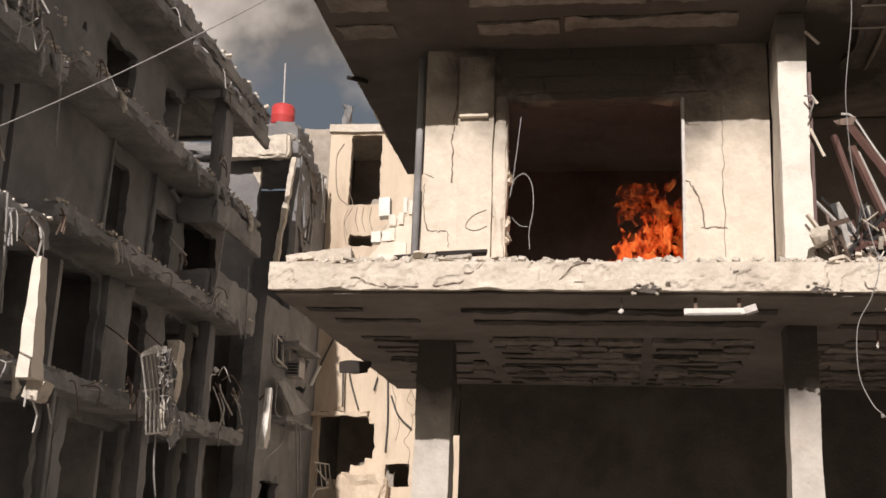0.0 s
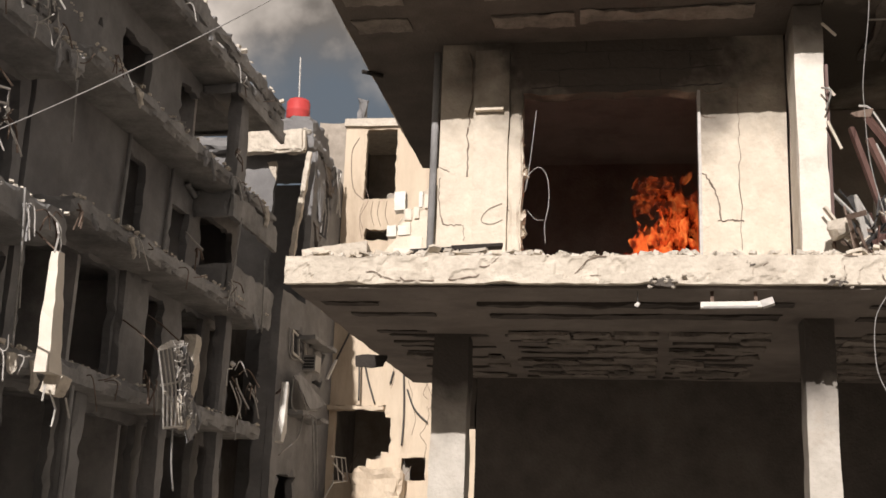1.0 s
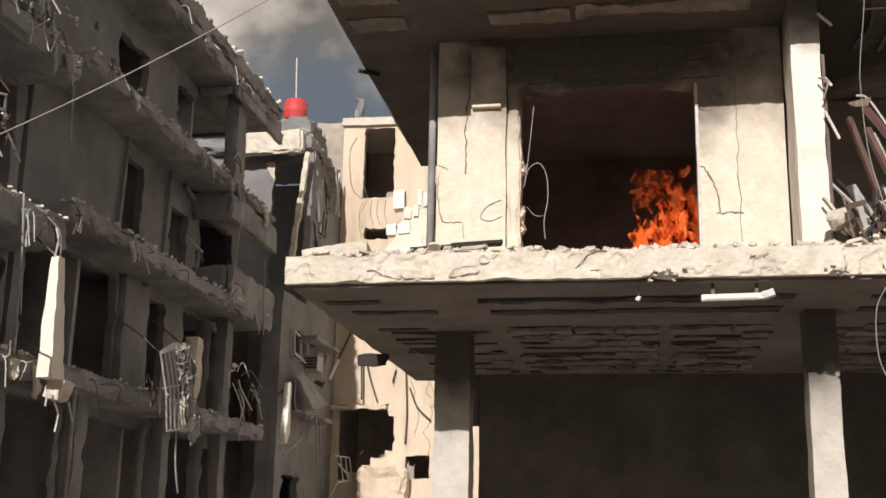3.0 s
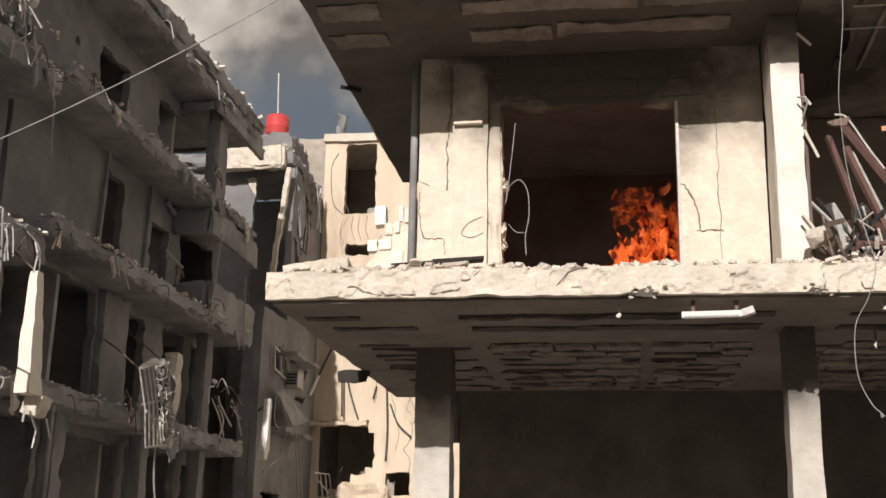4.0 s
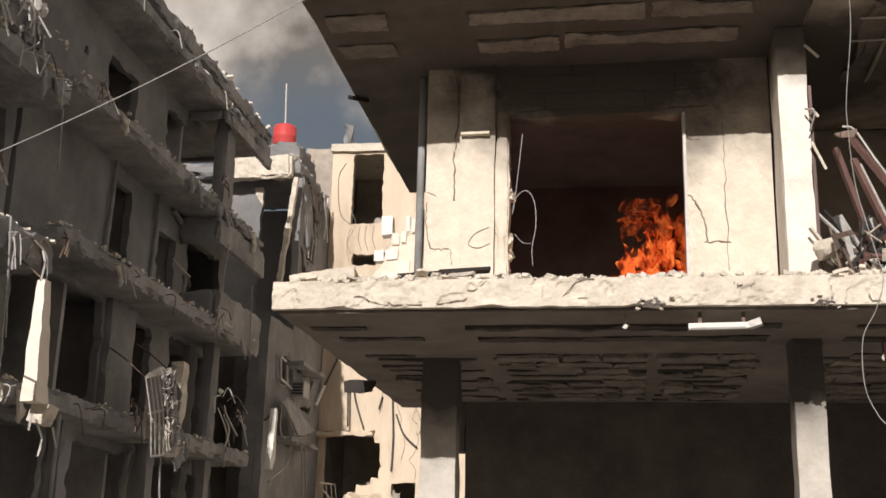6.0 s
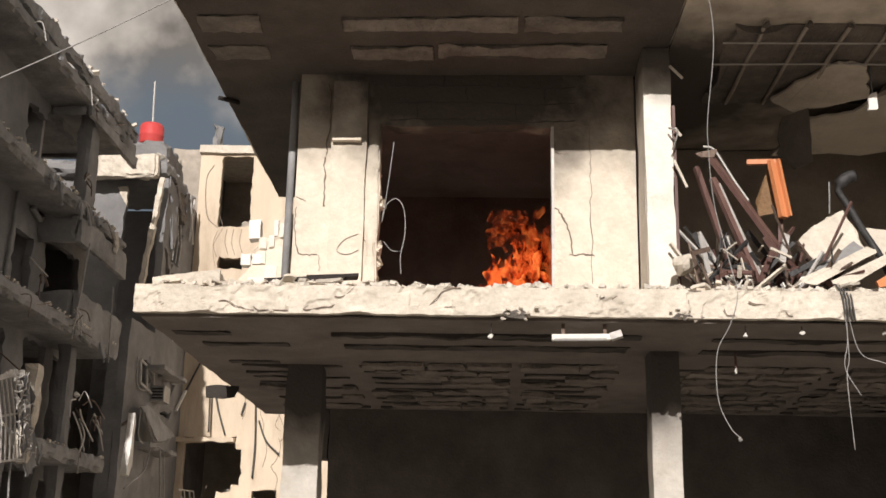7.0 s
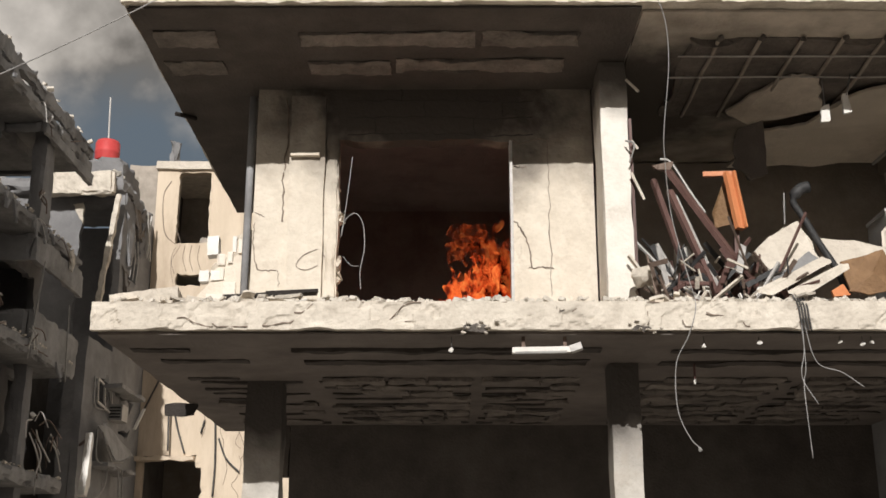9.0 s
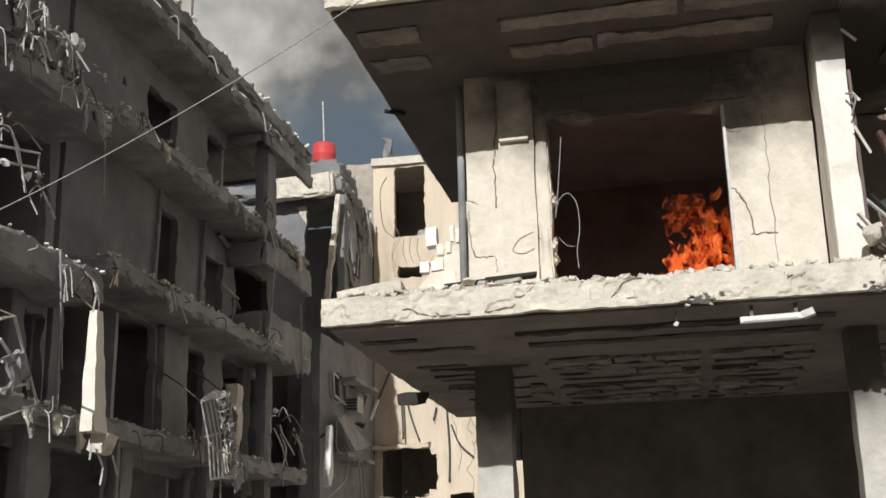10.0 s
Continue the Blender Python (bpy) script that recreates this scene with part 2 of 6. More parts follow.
def rough_box(x0, x1, y0, y1, z0, z1, step=0.12, amp=0.02, freq=2.5, seed=0.0, bm=None, chip=0.0, m=None):
    """A block cut fine, its skin pushed in and out by noise; chip eats further into its edges."""
    bm = bm or bmesh.new()
    n = [max(1, min(150, round((b - a) / step))) for a, b in ((x0, x1), (y0, y1), (z0, z1))]
    lo, size = Vector((x0, y0, z0)), Vector((x1 - x0, y1 - y0, z1 - z0))
    mid = lo + size / 2
    made = {}

    def vert(i, j, k):
        key = (i, j, k)
        if key not in made:
            p = lo + Vector((size[0] * i / n[0], size[1] * j / n[1], size[2] * k / n[2]))
            q = p * freq + Vector((seed, seed * 1.7, -seed))
            d = noise.noise_vector(q) * amp + noise.noise_vector(q * 3.1) * amp * 0.5
            on = (i in (0, n[0])) + (j in (0, n[1])) + (k in (0, n[2]))
            if chip and on >= 2:
                c = max(0.0, noise.noise(p * 1.9 + Vector((seed, 0, 3))) + 0.12) * chip + abs(noise.noise(p * 9.0)) * chip * 0.3
                way = Vector([(-1 if p[a] > mid[a] else 1) * (1 if (i, j, k)[a] in (0, n[a]) else 0) for a in range(3)])
                d += way * c
            p = p + d
            made[key] = bm.verts.new(m @ p if m is not None else p)
        return made[key]

    for a, b, c in ((0, 1, 2), (1, 2, 0), (2, 0, 1)):
        for side in (0, n[c]):
            for i in range(n[a]):
                for j in range(n[b]):
                    quad = []
                    for di, dj in ((0, 0), (1, 0), (1, 1), (0, 1)):
                        key = [0, 0, 0]
                        key[a], key[b], key[c] = i + di, j + dj, side
                        quad.append(vert(*key))
                    bm.faces.new(quad if side else quad[::-1])
    return bm


def wall_y(x0, x1, y0, y1, z0, z1, holes=(), step=0.25, amp=0.012, seed=0.0, ragged=0.0):
    """A wall along x of real thickness with openings through it; ragged frays the openings' edges."""
    bm = bmesh.new()
    cell = {}
    xs, zs = {x0, x1}, {z0, z1}
    for a, b, c, d in holes:
        xs |= {a, b}
        zs |= {c, d}

    def fill(vals):
        vals = sorted(vals)
        out = []
        for p, q in zip(vals, vals[1:]):
            k = max(1, round((q - p) / step))
            out += [p + (q - p) * i / k for i in range(k)]
        return out + [vals[-1]]

    xs, zs = fill(xs), fill(zs)

    def solid(i, k):
        if not (0 <= i < len(xs) - 1 and 0 <= k < len(zs) - 1):
            return False
        cx, cz = (xs[i] + xs[i + 1]) / 2, (zs[k] + zs[k + 1]) / 2
        return not any(a < cx < b and c < cz < d for a, b, c, d in holes)

    def vert(i, k, s):
        if (i, k, s) not in cell:
            p = Vector((xs[i], (y0, y1)[s], zs[k]))
            d = noise.noise_vector(p * 1.7 + Vector((seed, 0, 0))) * amp
            if ragged and 0 < i < len(xs) - 1 and 0 < k < len(zs) - 1 and not all(solid(i - a, k - b) for a in (0, 1) for b in (0, 1)):
                d += noise.noise_vector(Vector((p.x, 0, p.z)) * 4.5 + Vector((0, seed, 0))) * ragged
            cell[(i, k, s)] = bm.verts.new(p + d)
        return cell[(i, k, s)]

    for i in range(len(xs) - 1):
        for k in range(len(zs) - 1):
            if not solid(i, k):
                continue
            bm.faces.new([vert(a, b, 0) for a, b in ((i, k), (i + 1, k), (i + 1, k + 1), (i, k + 1))])
            bm.faces.new([vert(a, b, 1) for a, b in ((i, k + 1), (i + 1, k + 1), (i + 1, k), (i, k))])
            for di, dk, e in ((-1, 0, ((i, k), (i, k + 1))), (1, 0, ((i + 1, k + 1), (i + 1, k))), (0, -1, ((i + 1, k), (i, k))), (0, 1, ((i, k + 1), (i + 1, k + 1)))):
                if not solid(i + di, k + dk):
                    (a, b), (c, d) = e
                    bm.faces.new([vert(a, b, 0), vert(c, d, 0), vert(c, d, 1), vert(a, b, 1)])
    return bm


TURN_X = Matrix(((0, -1, 0, 0), (1, 0, 0, 0), (0, 0, 1, 0), (0, 0, 0, 1)))


def wall_x(x0, x1, y0, y1, z0, z1, holes=(), **more):
    """The same along y: the holes are given as y0, y1, z0, z1."""
    bm = wall_y(y0, y1, -x1, -x0, z0, z1, holes, **more)
    for v in bm.verts:
        v.co = TURN_X @ v.co
    return bm


def tube(points, r, sides=6, bm=None):
    """A round bar along points; r may be one radius or one for each point."""
    bm = bm or bmesh.new()
    pts = [Vector(p) for p in points]
    rs = r if isinstance(r, (list, tuple)) else [r] * len(pts)
    rings = []
    for i, p in enumerate(pts):
        d = (pts[min(i + 1, len(pts) - 1)] - pts[max(i - 1, 0)]).normalized()
        a = d.cross(Vector((0.31, 0.17, 0.93)))
        a = (a if a.length > 0.05 else d.cross(Vector((1, 0, 0)))).normalized()
        b = d.cross(a)
        rings.append([bm.verts.new(p + (a * math.cos(2 * math.pi * k / sides) + b * math.sin(2 * math.pi * k / sides)) * rs[i]) for k in range(sides)])
    for p, q in zip(rings, rings[1:]):
        for k in range(sides):
            bm.faces.new((p[k], p[(k + 1) % sides], q[(k + 1) % sides], q[k]))
    bm.faces.new(rings[0][::-1])
    bm.faces.new(rings[-1])
    return bm


def smooth_line(points, steps=6):
    """A soft curve through the points."""
    p = [Vector(q) for q in points]
    p = [p[0] * 2 - p[1]] + p + [p[-1] * 2 - p[-2]]
    out = []
    for i in range(1, len(p) - 2):
        for s in range(steps):
            t = s / steps
            out.append(0.5 * ((2 * p[i]) + (p[i + 1] - p[i - 1]) * t + (2 * p[i - 1] - 5 * p[i] + 4 * p[i + 1] - p[i + 2]) * t * t + (3 * p[i] - p[i - 1] - 3 * p[i + 1] + p[i + 2]) * t ** 3))
    return out + [p[-2]]


def beam(a, b, w, h, roll=0.0):
    """A square bar from a to b."""
    a, b = Vector(a), Vector(b)
    d = b - a
    m = Matrix.Translation(a) @ d.to_track_quat("Z", "Y").to_matrix().to_4x4() @ Matrix.Rotation(roll, 4, "Z")
    bm = bmesh.new()
    box(bm, -w / 2, w / 2, -h / 2, h / 2, 0, d.length, m)
    return bm


def stone(size, seed, flat=0.7, cuts=2):
    """A broken lump about the origin, its foot at z = 0."""
    bm = bmesh.new()
    bmesh.ops.create_icosphere(bm, subdivisions=cuts, radius=size / 2)
    rnd = random.Random(seed)
    planes = [(Vector((rnd.uniform(-1, 1), rnd.uniform(-1, 1), rnd.uniform(-0.6, 1))).normalized(), rnd.uniform(0.13, 0.30) * size) for _ in range(9)]
    for v in bm.verts:
        for n, d in planes:
            over = v.co.dot(n) - d
            if over > 0:
                v.co -= n * over
        v.co += noise.noise_vector(v.co / size * 3 + Vector((seed, 0, 0))) * size * 0.05
        v.co.z *= flat
    low = min(v.co.z for v in bm.verts)
    for v in bm.verts:
        v.co.z -= low + size * 0.04
    return bm


def plate(points, t, way=(0, 0, 1), jag=0.0, n=5, seed=0.0):
    """A flat broken slab with these corners and a thickness along way; jag frays its rim."""
    rim = []
    pts = [Vector(p) for p in points]
    for a, b in zip(pts, pts[1:] + pts[:1]):
        for i in range(n):
            p = a.lerp(b, i / n)
            rim.append(p + noise.noise_vector(p * 7 + Vector((seed, 0, 0))) * jag * (1 if i else 0.4))
    bm = bmesh.new()
    w = Vector(way) * t
    lo = [bm.verts.new(p) for p in rim]
    hi = [bm.verts.new(p + w) for p in rim]
    bm.faces.new(lo[::-1])
    bm.faces.new(hi)
    for i in range(len(rim)):
        j = (i + 1) % len(rim)
        bm.faces.new((lo[i], lo[j], hi[j], hi[i]))
    bmesh.ops.recalc_face_normals(bm, faces=bm.faces)
    return bm


# ---- ground ----
bm = bmesh.new()
bmesh.ops.create_grid(bm, x_segments=80, y_segments=80, size=1.0)
for v in bm.verts:
    s = 1 if max(abs(v.co.x), abs(v.co.y)) < 0.999 else 40
    v.co = Vector((v.co.x * 60 * s, v.co.y * 60 * s + 20, 0))
    if s == 1:
        v.co.z = noise.noise(v.co * 0.4) * 0.05
tagged(part("ground", bm, M_GROUND), "dusty grey road strewn with grit", "ground", kind="structure")

# ---- corner building with the fire ----
Z1, Z1T, Z2, Z2T = 3.88, 4.14, 7.10, 7.40
FRONT, BACK = 10.0, 16.25
corner = thing("corner_building", (1.4, 13, 0), "half-destroyed pale concrete corner building with soot-blackened rooms", "building")


HOME = {}


def cpart(name, bm, material, label="", smooth=False):
    """A part of the corner building, or a piece of the part that HOME names for it."""
    ob = part(name, bm, material, None, label, smooth)
    if name in HOME:
        ob.parent = HOME[name]
        return ob
    return put(corner, ob)


slab_one = cpart("floor_slab", rough_box(-3.14, 6.03, FRONT, BACK, Z1, Z1T, 0.06, 0.012, 3.4, 1.0, chip=0.05), M_SLAB, "chipped pale concrete balcony slab")
cpart("floor_slab", rough_box(-3.13, 5.93, FRONT, BACK, Z2, Z2T, 0.07, 0.012, 2.6, 5.0, chip=0.02), M_SLAB, "chipped pale concrete slab of the upper floor")
cpart("floor_slab", rough_box(-3.13, 5.93, FRONT, BACK, 10.3, 10.6, 0.3, 0.012, 2.6, 5.0), M_SLAB)
# the plaster face of the slab's edge, standing in flakes of two depths
def edge_plaster(x0, x1, z0, z1, seed, label):
    bm = bmesh.new()
    nx, nz = 460, 13
    grid = []
    for i in range(nx + 1):
        for k in range(nz + 1):
            x, z = x0 + (x1 - x0) * i / nx, z0 + (z1 - z0) * k / nz
            p = Vector((x * 2.3, seed, z * 2.6))
            a = noise.noise(p) + 0.55 * noise.noise(p * 2.7) + 0.3 * noise.noise(p * 6.1)
            flake = 1 / (1 + math.exp(-(a - 0.05) * 40)) * 0.02 + 1 / (1 + math.exp(-(a - 0.45) * 40)) * 0.016
            eaten = max(0.0, noise.noise(Vector((x * 2.2, 9 + seed, k))) - 0.15) * 0.06 if k in (0, nz) else 0.0
            grid.append(bm.verts.new((x, FRONT - 0.05 + flake + noise.noise(p * 9) * 0.005, z + (eaten if k == 0 else -eaten) + noise.noise(Vector((x * 5, k, seed))) * 0.007)))
    for i in range(nx):
        for k in range(nz):
            a = i * (nz + 1) + k
            bm.faces.new((grid[a], grid[a + nz + 1], grid[a + nz + 2], grid[a + 1]))
    ext = bmesh.ops.extrude_edge_only(bm, edges=[e for e in bm.edges if e.is_boundary])
    for v in ext["geom"]:
        if isinstance(v, bmesh.types.BMVert):
            v.co.y = FRONT + 0.03
    bmesh.ops.recalc_face_normals(bm, faces=bm.faces)
    return cpart("edge_plaster", bm, M_SLAB, label)


edge_plaster(-3.15, 6.04, Z1 - 0.006, Z1T - 0.012, 3.0, "flaking pale plaster on the slab edge")
edge_plaster(-3.14, 5.94, Z2 - 0.004, Z2T - 0.012, 7.0, "flaking pale plaster on the upper slab edge")
# dark sheet under the slab: its shade painted in, with some soot
skin_one = cpart("ceiling_skin", rough_box(-3.10, 5.95, FRONT + 0.04, BACK - 0.03, Z1 - 0.035, Z1 - 0.006, 0.16, 0.006, 2.0, 2.0, chip=0.01), M_SOFFIT, "dark plaster under the slab, soot and shade in its colour")
cpart("ceiling_skin", rough_box(1.9, 5.69, FRONT + 0.12, 14.15, Z2 - 0.035, Z2 - 0.006, 0.16, 0.006, 2.0, 8.0, chip=0.02), M_ROOMDARK, "beige plastered ceiling of the open room, darker on its left")
cpart("bared_ceiling", rough_box(2.45, 5.25, 10.62, 12.6, Z2 - 0.055, Z2 - 0.039, 0.14, 0.012, 3.0, 8.0, chip=0.12), M_TILE, "bared dark concrete under fallen plaster")
skin_two = cpart("ceiling_skin", rough_box(-3.10, 1.89, FRONT + 0.04, BACK - 0.03, Z2 - 0.035, Z2 - 0.006, 0.16, 0.006, 2.0, 3.0, chip=0.01), M_DARKSOFFIT, "dark plaster under the slab, soot and shade in its colour")

cpart("column", rough_box(-2.15, -1.76, 12.3, 12.7, 0, Z1 - 0.03, 0.09, 0.006, 3, 1.5, chip=0.02), M_SOOTSHADECOL, "pale plastered concrete column")
cpart("column", rough_box(1.605, 1.90, 11.3, 11.68, 0, Z1 - 0.03, 0.07, 0.004, 3, 2.5, chip=0.015), M_SOOTSHADECOL, "pale concrete column with chipped edges")
cpart("column", rough_box(1.60, 1.89, 11.18, 11.75, Z1T, Z2 - 0.03, 0.08, 0.005, 3, 3.5, chip=0.02), M_COLUMN, "white plastered column")

# upper front wall with the burning opening
WALL = 11.9
front_wall = cpart("front_wall", wall_y(-2.10, 1.60, WALL, WALL + 0.2, Z1T - 0.02, Z2 - 0.03, [(-1.18, 0.70, Z1T - 0.02, 6.45)], 0.1, 0.006, 2.0, 0.035), M_SOOTSHADEWALL, "cream plastered wall, cracked, with a large empty opening")
cpart("pilaster", rough_box(-1.72, -1.33, WALL - 0.09, WALL - 0.002, Z1T, 6.95, 0.09, 0.005, 3, 4.0, chip=0.02), M_SOOTSHADEWALL)
cpart("jamb_strip", rough_box(-1.325, -1.19, WALL - 0.045, WALL - 0.002, Z1T, 6.5, 0.05, 0.012, 4, 6.0, chip=0.05), M_SOOTSHADEWALL)
cpart("side_wall", wall_x(-2.1, -1.92, WALL + 0.2, BACK, Z1T - 0.02, Z2 - 0.03), M_CHAR)
cpart("back_wall", wall_y(-2.1, 5.8, BACK - 0.2, BACK, Z1T - 0.02, Z2 - 0.03), M_CHAR)
cpart("partition_wall", wall_x(1.62, 1.78, 11.75, BACK - 0.2, Z1T - 0.02, Z2 - 0.03), M_CHAR)
cpart("burnt_ceiling", rough_box(-1.9, 1.6, WALL + 0.21, BACK - 0.22, Z2 - 0.08, Z2 - 0.042, 0.2, 0.006), M_CHAR, "charred ceiling of the burning room")
cpart("ledge", rough_box(-1.70, -1.39, WALL - 0.16, WALL - 0.095, 6.215, 6.245, 0.06, 0.006, 3, 4, chip=0.02), M_PLASTER)
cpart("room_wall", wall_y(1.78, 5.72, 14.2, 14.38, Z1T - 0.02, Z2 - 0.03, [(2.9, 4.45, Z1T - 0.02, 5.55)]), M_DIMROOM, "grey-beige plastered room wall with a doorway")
# paler plaster than the room's: grazing light put into the colour
end_wall = cpart("end_wall", wall_x(5.70, 5.88, 10.2, BACK - 0.2, Z1T - 0.02, Z2 - 0.03, step=0.12, amp=0.01), M_PALE, "beige plastered end wall, broken off at its edge")
cpart("drain_pipe", tube([(-2.17, 11.97, Z1T), (-2.17, 11.97, 7.0)], 0.042, 10), M_GREYWALL, "grey drain pipe", True)

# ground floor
# back walls near black: the shade under the slab is painted in
cpart("back_wall", wall_y(-2.1, 5.8, 15.6, 15.8, 0, Z1 - 0.03, [(3.2, 4.6, 0, 2.4)]), M_INNERSHADE)
cpart("end_wall", wall_x(5.7, 5.88, 12.0, 15.6, 0, Z1 - 0.03), M_GREYWALL)

cpart("wall_return", rough_box(-2.5, -2.105, 15.6, 15.8, 3.15, Z1 - 0.03, 0.15, 0.02, 3, 4, chip=0.03), M_INNERSHADE)

# storey above
cpart("front_wall", wall_y(-3.0, 1.95, 10.35, 10.55, Z2T - 0.02, 10.3, [(-1.5, 0.8, 8.2, 9.8)]), M_PLASTER)
# inner walls dark, to carry the shade of the open storey
cpart("room_wall", wall_y(1.95, 5.7, 14.2, 14.4, Z2T - 0.02, 10.3), M_INNERSHADE)
cpart("partition_wall", wall_x(1.78, 1.95, 10.55, 14.2, Z2T - 0.02, 10.3), M_INNERSHADE)
cpart("end_wall", wall_x(5.72, 5.9, 10.2, 14.4, Z2T - 0.02, 10.3), M_GREYWALL)

HOME.update(crack=front_wall, jamb_stone=front_wall, plaster_flake=slab_one, cavity=slab_one, hollow_tile_strip=skin_two, reinforcing_bar=skin_two, bar_socket=skin_two)

# ---- neighbour beside the corner building ----
side = thing("neighbour_building", (9, 15, 0), "pale block-built neighbouring house with a broken parapet", "building")


def npart(name, bm, material, label=""):
    return put(side, part(name, bm, material, None, label))


npart("floor_slab", rough_box(6.2, 16, 13.0, 20, 6.85, 7.1, 0.2, 0.012, 2.6, 8.0, chip=0.03), M_SLAB)
npart("floor_slab", rough_box(6.2, 16, 13.0, 20, 10.2, 10.5, 0.4, 0.012), M_SLAB)
# inner walls and ceilings kept dark: the rooms' shade is in their colours
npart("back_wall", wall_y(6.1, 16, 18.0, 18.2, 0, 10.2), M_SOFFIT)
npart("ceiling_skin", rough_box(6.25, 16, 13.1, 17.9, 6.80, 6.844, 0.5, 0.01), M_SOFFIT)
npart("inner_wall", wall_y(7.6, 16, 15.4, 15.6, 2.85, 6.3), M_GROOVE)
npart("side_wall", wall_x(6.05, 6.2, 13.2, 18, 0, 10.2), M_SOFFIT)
npart("floor_slab", rough_box(6.2, 16, 13.4, 20, 2.6, 2.85, 0.3, 0.012), M_SLAB)
parapet = npart("parapet_core", rough_box(7.5, 16, 13.2, 13.32, 7.09, 8.2, 0.3, 0.01), M_SLAB)

# ---- long grey block across the side street ----
WX = -10.9


SETBACK = 1.2


def street_block(name, y0, y1, levels, label, seed, columns, storeys, partitions):
    b = thing(name, (WX - 4, (y0 + y1) / 2, 0), label, "building")

    def bp(n, bm, material, lab=""):
        return put(b, part(n, bm, material, None, lab))

    for i, (za, zb) in enumerate(levels):
        bp("floor_slab", rough_box(WX - 8, WX, y0, y1, za, zb, 0.13, 0.03, 1.5, seed + i * 3, chip=0.2), M_GREY, "grey concrete slab with a broken edge")
    zs = [(0.0, 0.0)] + list(levels)
    rnd = random.Random(seed)
    for i, holes in enumerate(storeys):
        # shell holes through the wall
        holes = list(holes)
        for _ in range(2):
            a, c, w = rnd.uniform(y0 + 0.5, y1 - 1), rnd.uniform(zs[i][1] + 0.5, zs[i + 1][0] - 0.9), rnd.uniform(0.15, 0.45)
            if not any(p - 0.3 < a + w and a < q + 0.3 for p, q, _, _ in holes):
                holes.append((a, a + w, c, c + w * rnd.uniform(0.7, 1.4)))
        lo, hi = zs[i][1], zs[i + 1][0]
        bp("facade_wall", wall_x(WX - SETBACK - 0.2, WX - SETBACK, y0, y1, lo - 0.02, hi + 0.02, holes, step=0.2, amp=0.03, seed=seed + i, ragged=0.075), M_RUIN, "grey rendered wall with blown-out openings")
        for a, w, deep in columns[i]:
            bp("column", rough_box(WX - deep - 0.4, WX - deep, a, a + w, lo - 0.02, hi + 0.02, 0.16, 0.03, 1.5, seed + a, chip=0.08), M_RUIN)
        for a in partitions:
            bp("partition_wall", wall_y(WX - 7.8, WX - SETBACK - 0.2, a, a + 0.15, lo - 0.02, hi + 0.02, step=0.8), M_RUINROOM)
        bp("inner_wall", wall_x(WX - 4.6, WX - 4.45, y0 + 0.2, y1 - 0.2, lo, hi, [((y0 + y1) / 2 - 0.5, (y0 + y1) / 2 + 0.5, lo, lo + 2.1)], step=0.8), M_RUINROOM)
    bp("back_wall", wall_x(WX - 8, WX - 7.8, y0, y1, 0, levels[-1][0], step=1.0), M_RUINROOM)
    for a in (y0 + 0.02, y1 - 0.2):
        bp("side_wall", wall_y(WX - 7.8, WX - SETBACK - 0.2, a, a + 0.18, 0, levels[-1][0], [(WX - 5.0, WX - SETBACK - 0.25, levels[-2][1] + 0.1, levels[-1][0] - 0.1)] if a > 33 else (), step=0.8), M_RUIN)
    return b, bp


near, near_part = street_block(
    "ruined_block", 14.5, 20.4, [(4.43, 4.78), (6.98, 7.6), (10.45, 10.95), (13.9, 14.3)],
    "burnt-out grey concrete apartment block with bare slabs", 2,
    [[(14.6, 0.5, 0.2), (18.6, 0.7, 0.3)], [(14.6, 0.5, 0.1), (18.65, 0.6, 0.9)], [], []],
    [[(14.8, 18.4, 0, 4.3), (18.9, 20.3, 0, 4.2)],
     [(14.9, 18.6, 4.9, 6.9), (19.2, 20.3, 4.9, 6.8)],
     [(15.0, 20.07, 7.9, 10.3)],
     [(15.2, 17.5, 11.0, 13.5)]],
    (18.4,))
far, far_part = street_block(
    "ruined_block", 20.6, 33.3, [(4.43, 4.85), (7.72, 8.12), (11.0, 11.38), (14.1, 14.5)],
    "gutted grey concrete apartment block with hanging debris", 5,
    [[(22.5, 0.5, 0.5), (27, 0.5, 0.5), (31, 0.5, 0.5)], [(25.34, 1.5, 1.0), (31.0, 0.5, 0.5)], [], [(29.95, 0.75, 0.2)]],
    [[(20.9, 22.9, 0, 4.3), (23.3, 27.1, 0, 4.2), (27.6, 31.0, 0, 4.3), (31.5, 33.1, 0, 4.1)],
     [(21.0, 25.2, 4.95, 7.6), (26.9, 28.2, 4.95, 7.5), (29.4, 30.9, 4.95, 7.6), (31.5, 33.1, 5.2, 7.5)],
     [(25.17, 26.20, 8.3, 10.6), (28.04, 29.26, 8.2, 10.2), (30.2, 32.8, 8.2, 10.6)],
     [(24.2, 25.9, 11.5, 13.5), (27.99, 29.56, 11.4, 13.6), (29.2, 33.2, 11.9, 13.9)]],
    (23.6, 26.6, 29.4))
far_part("parapet", rough_box(WX - 0.2, WX, 20.6, 33.3, 14.49, 15.0, 0.14, 0.06, 2, 3, chip=0.35), M_GREY)
near_part("parapet", rough_box(WX - 0.2, WX, 14.5, 20.4, 14.29, 14.8, 0.14, 0.05, 2, 3, chip=0.3), M_GREY)
near_part("parapet", rough_box(WX - 0.18, WX - 0.02, 14.5, 19.05, 10.93, 11.75, 0.12, 0.07, 2.2, 7, chip=0.5), M_GREY, "broken parapet")
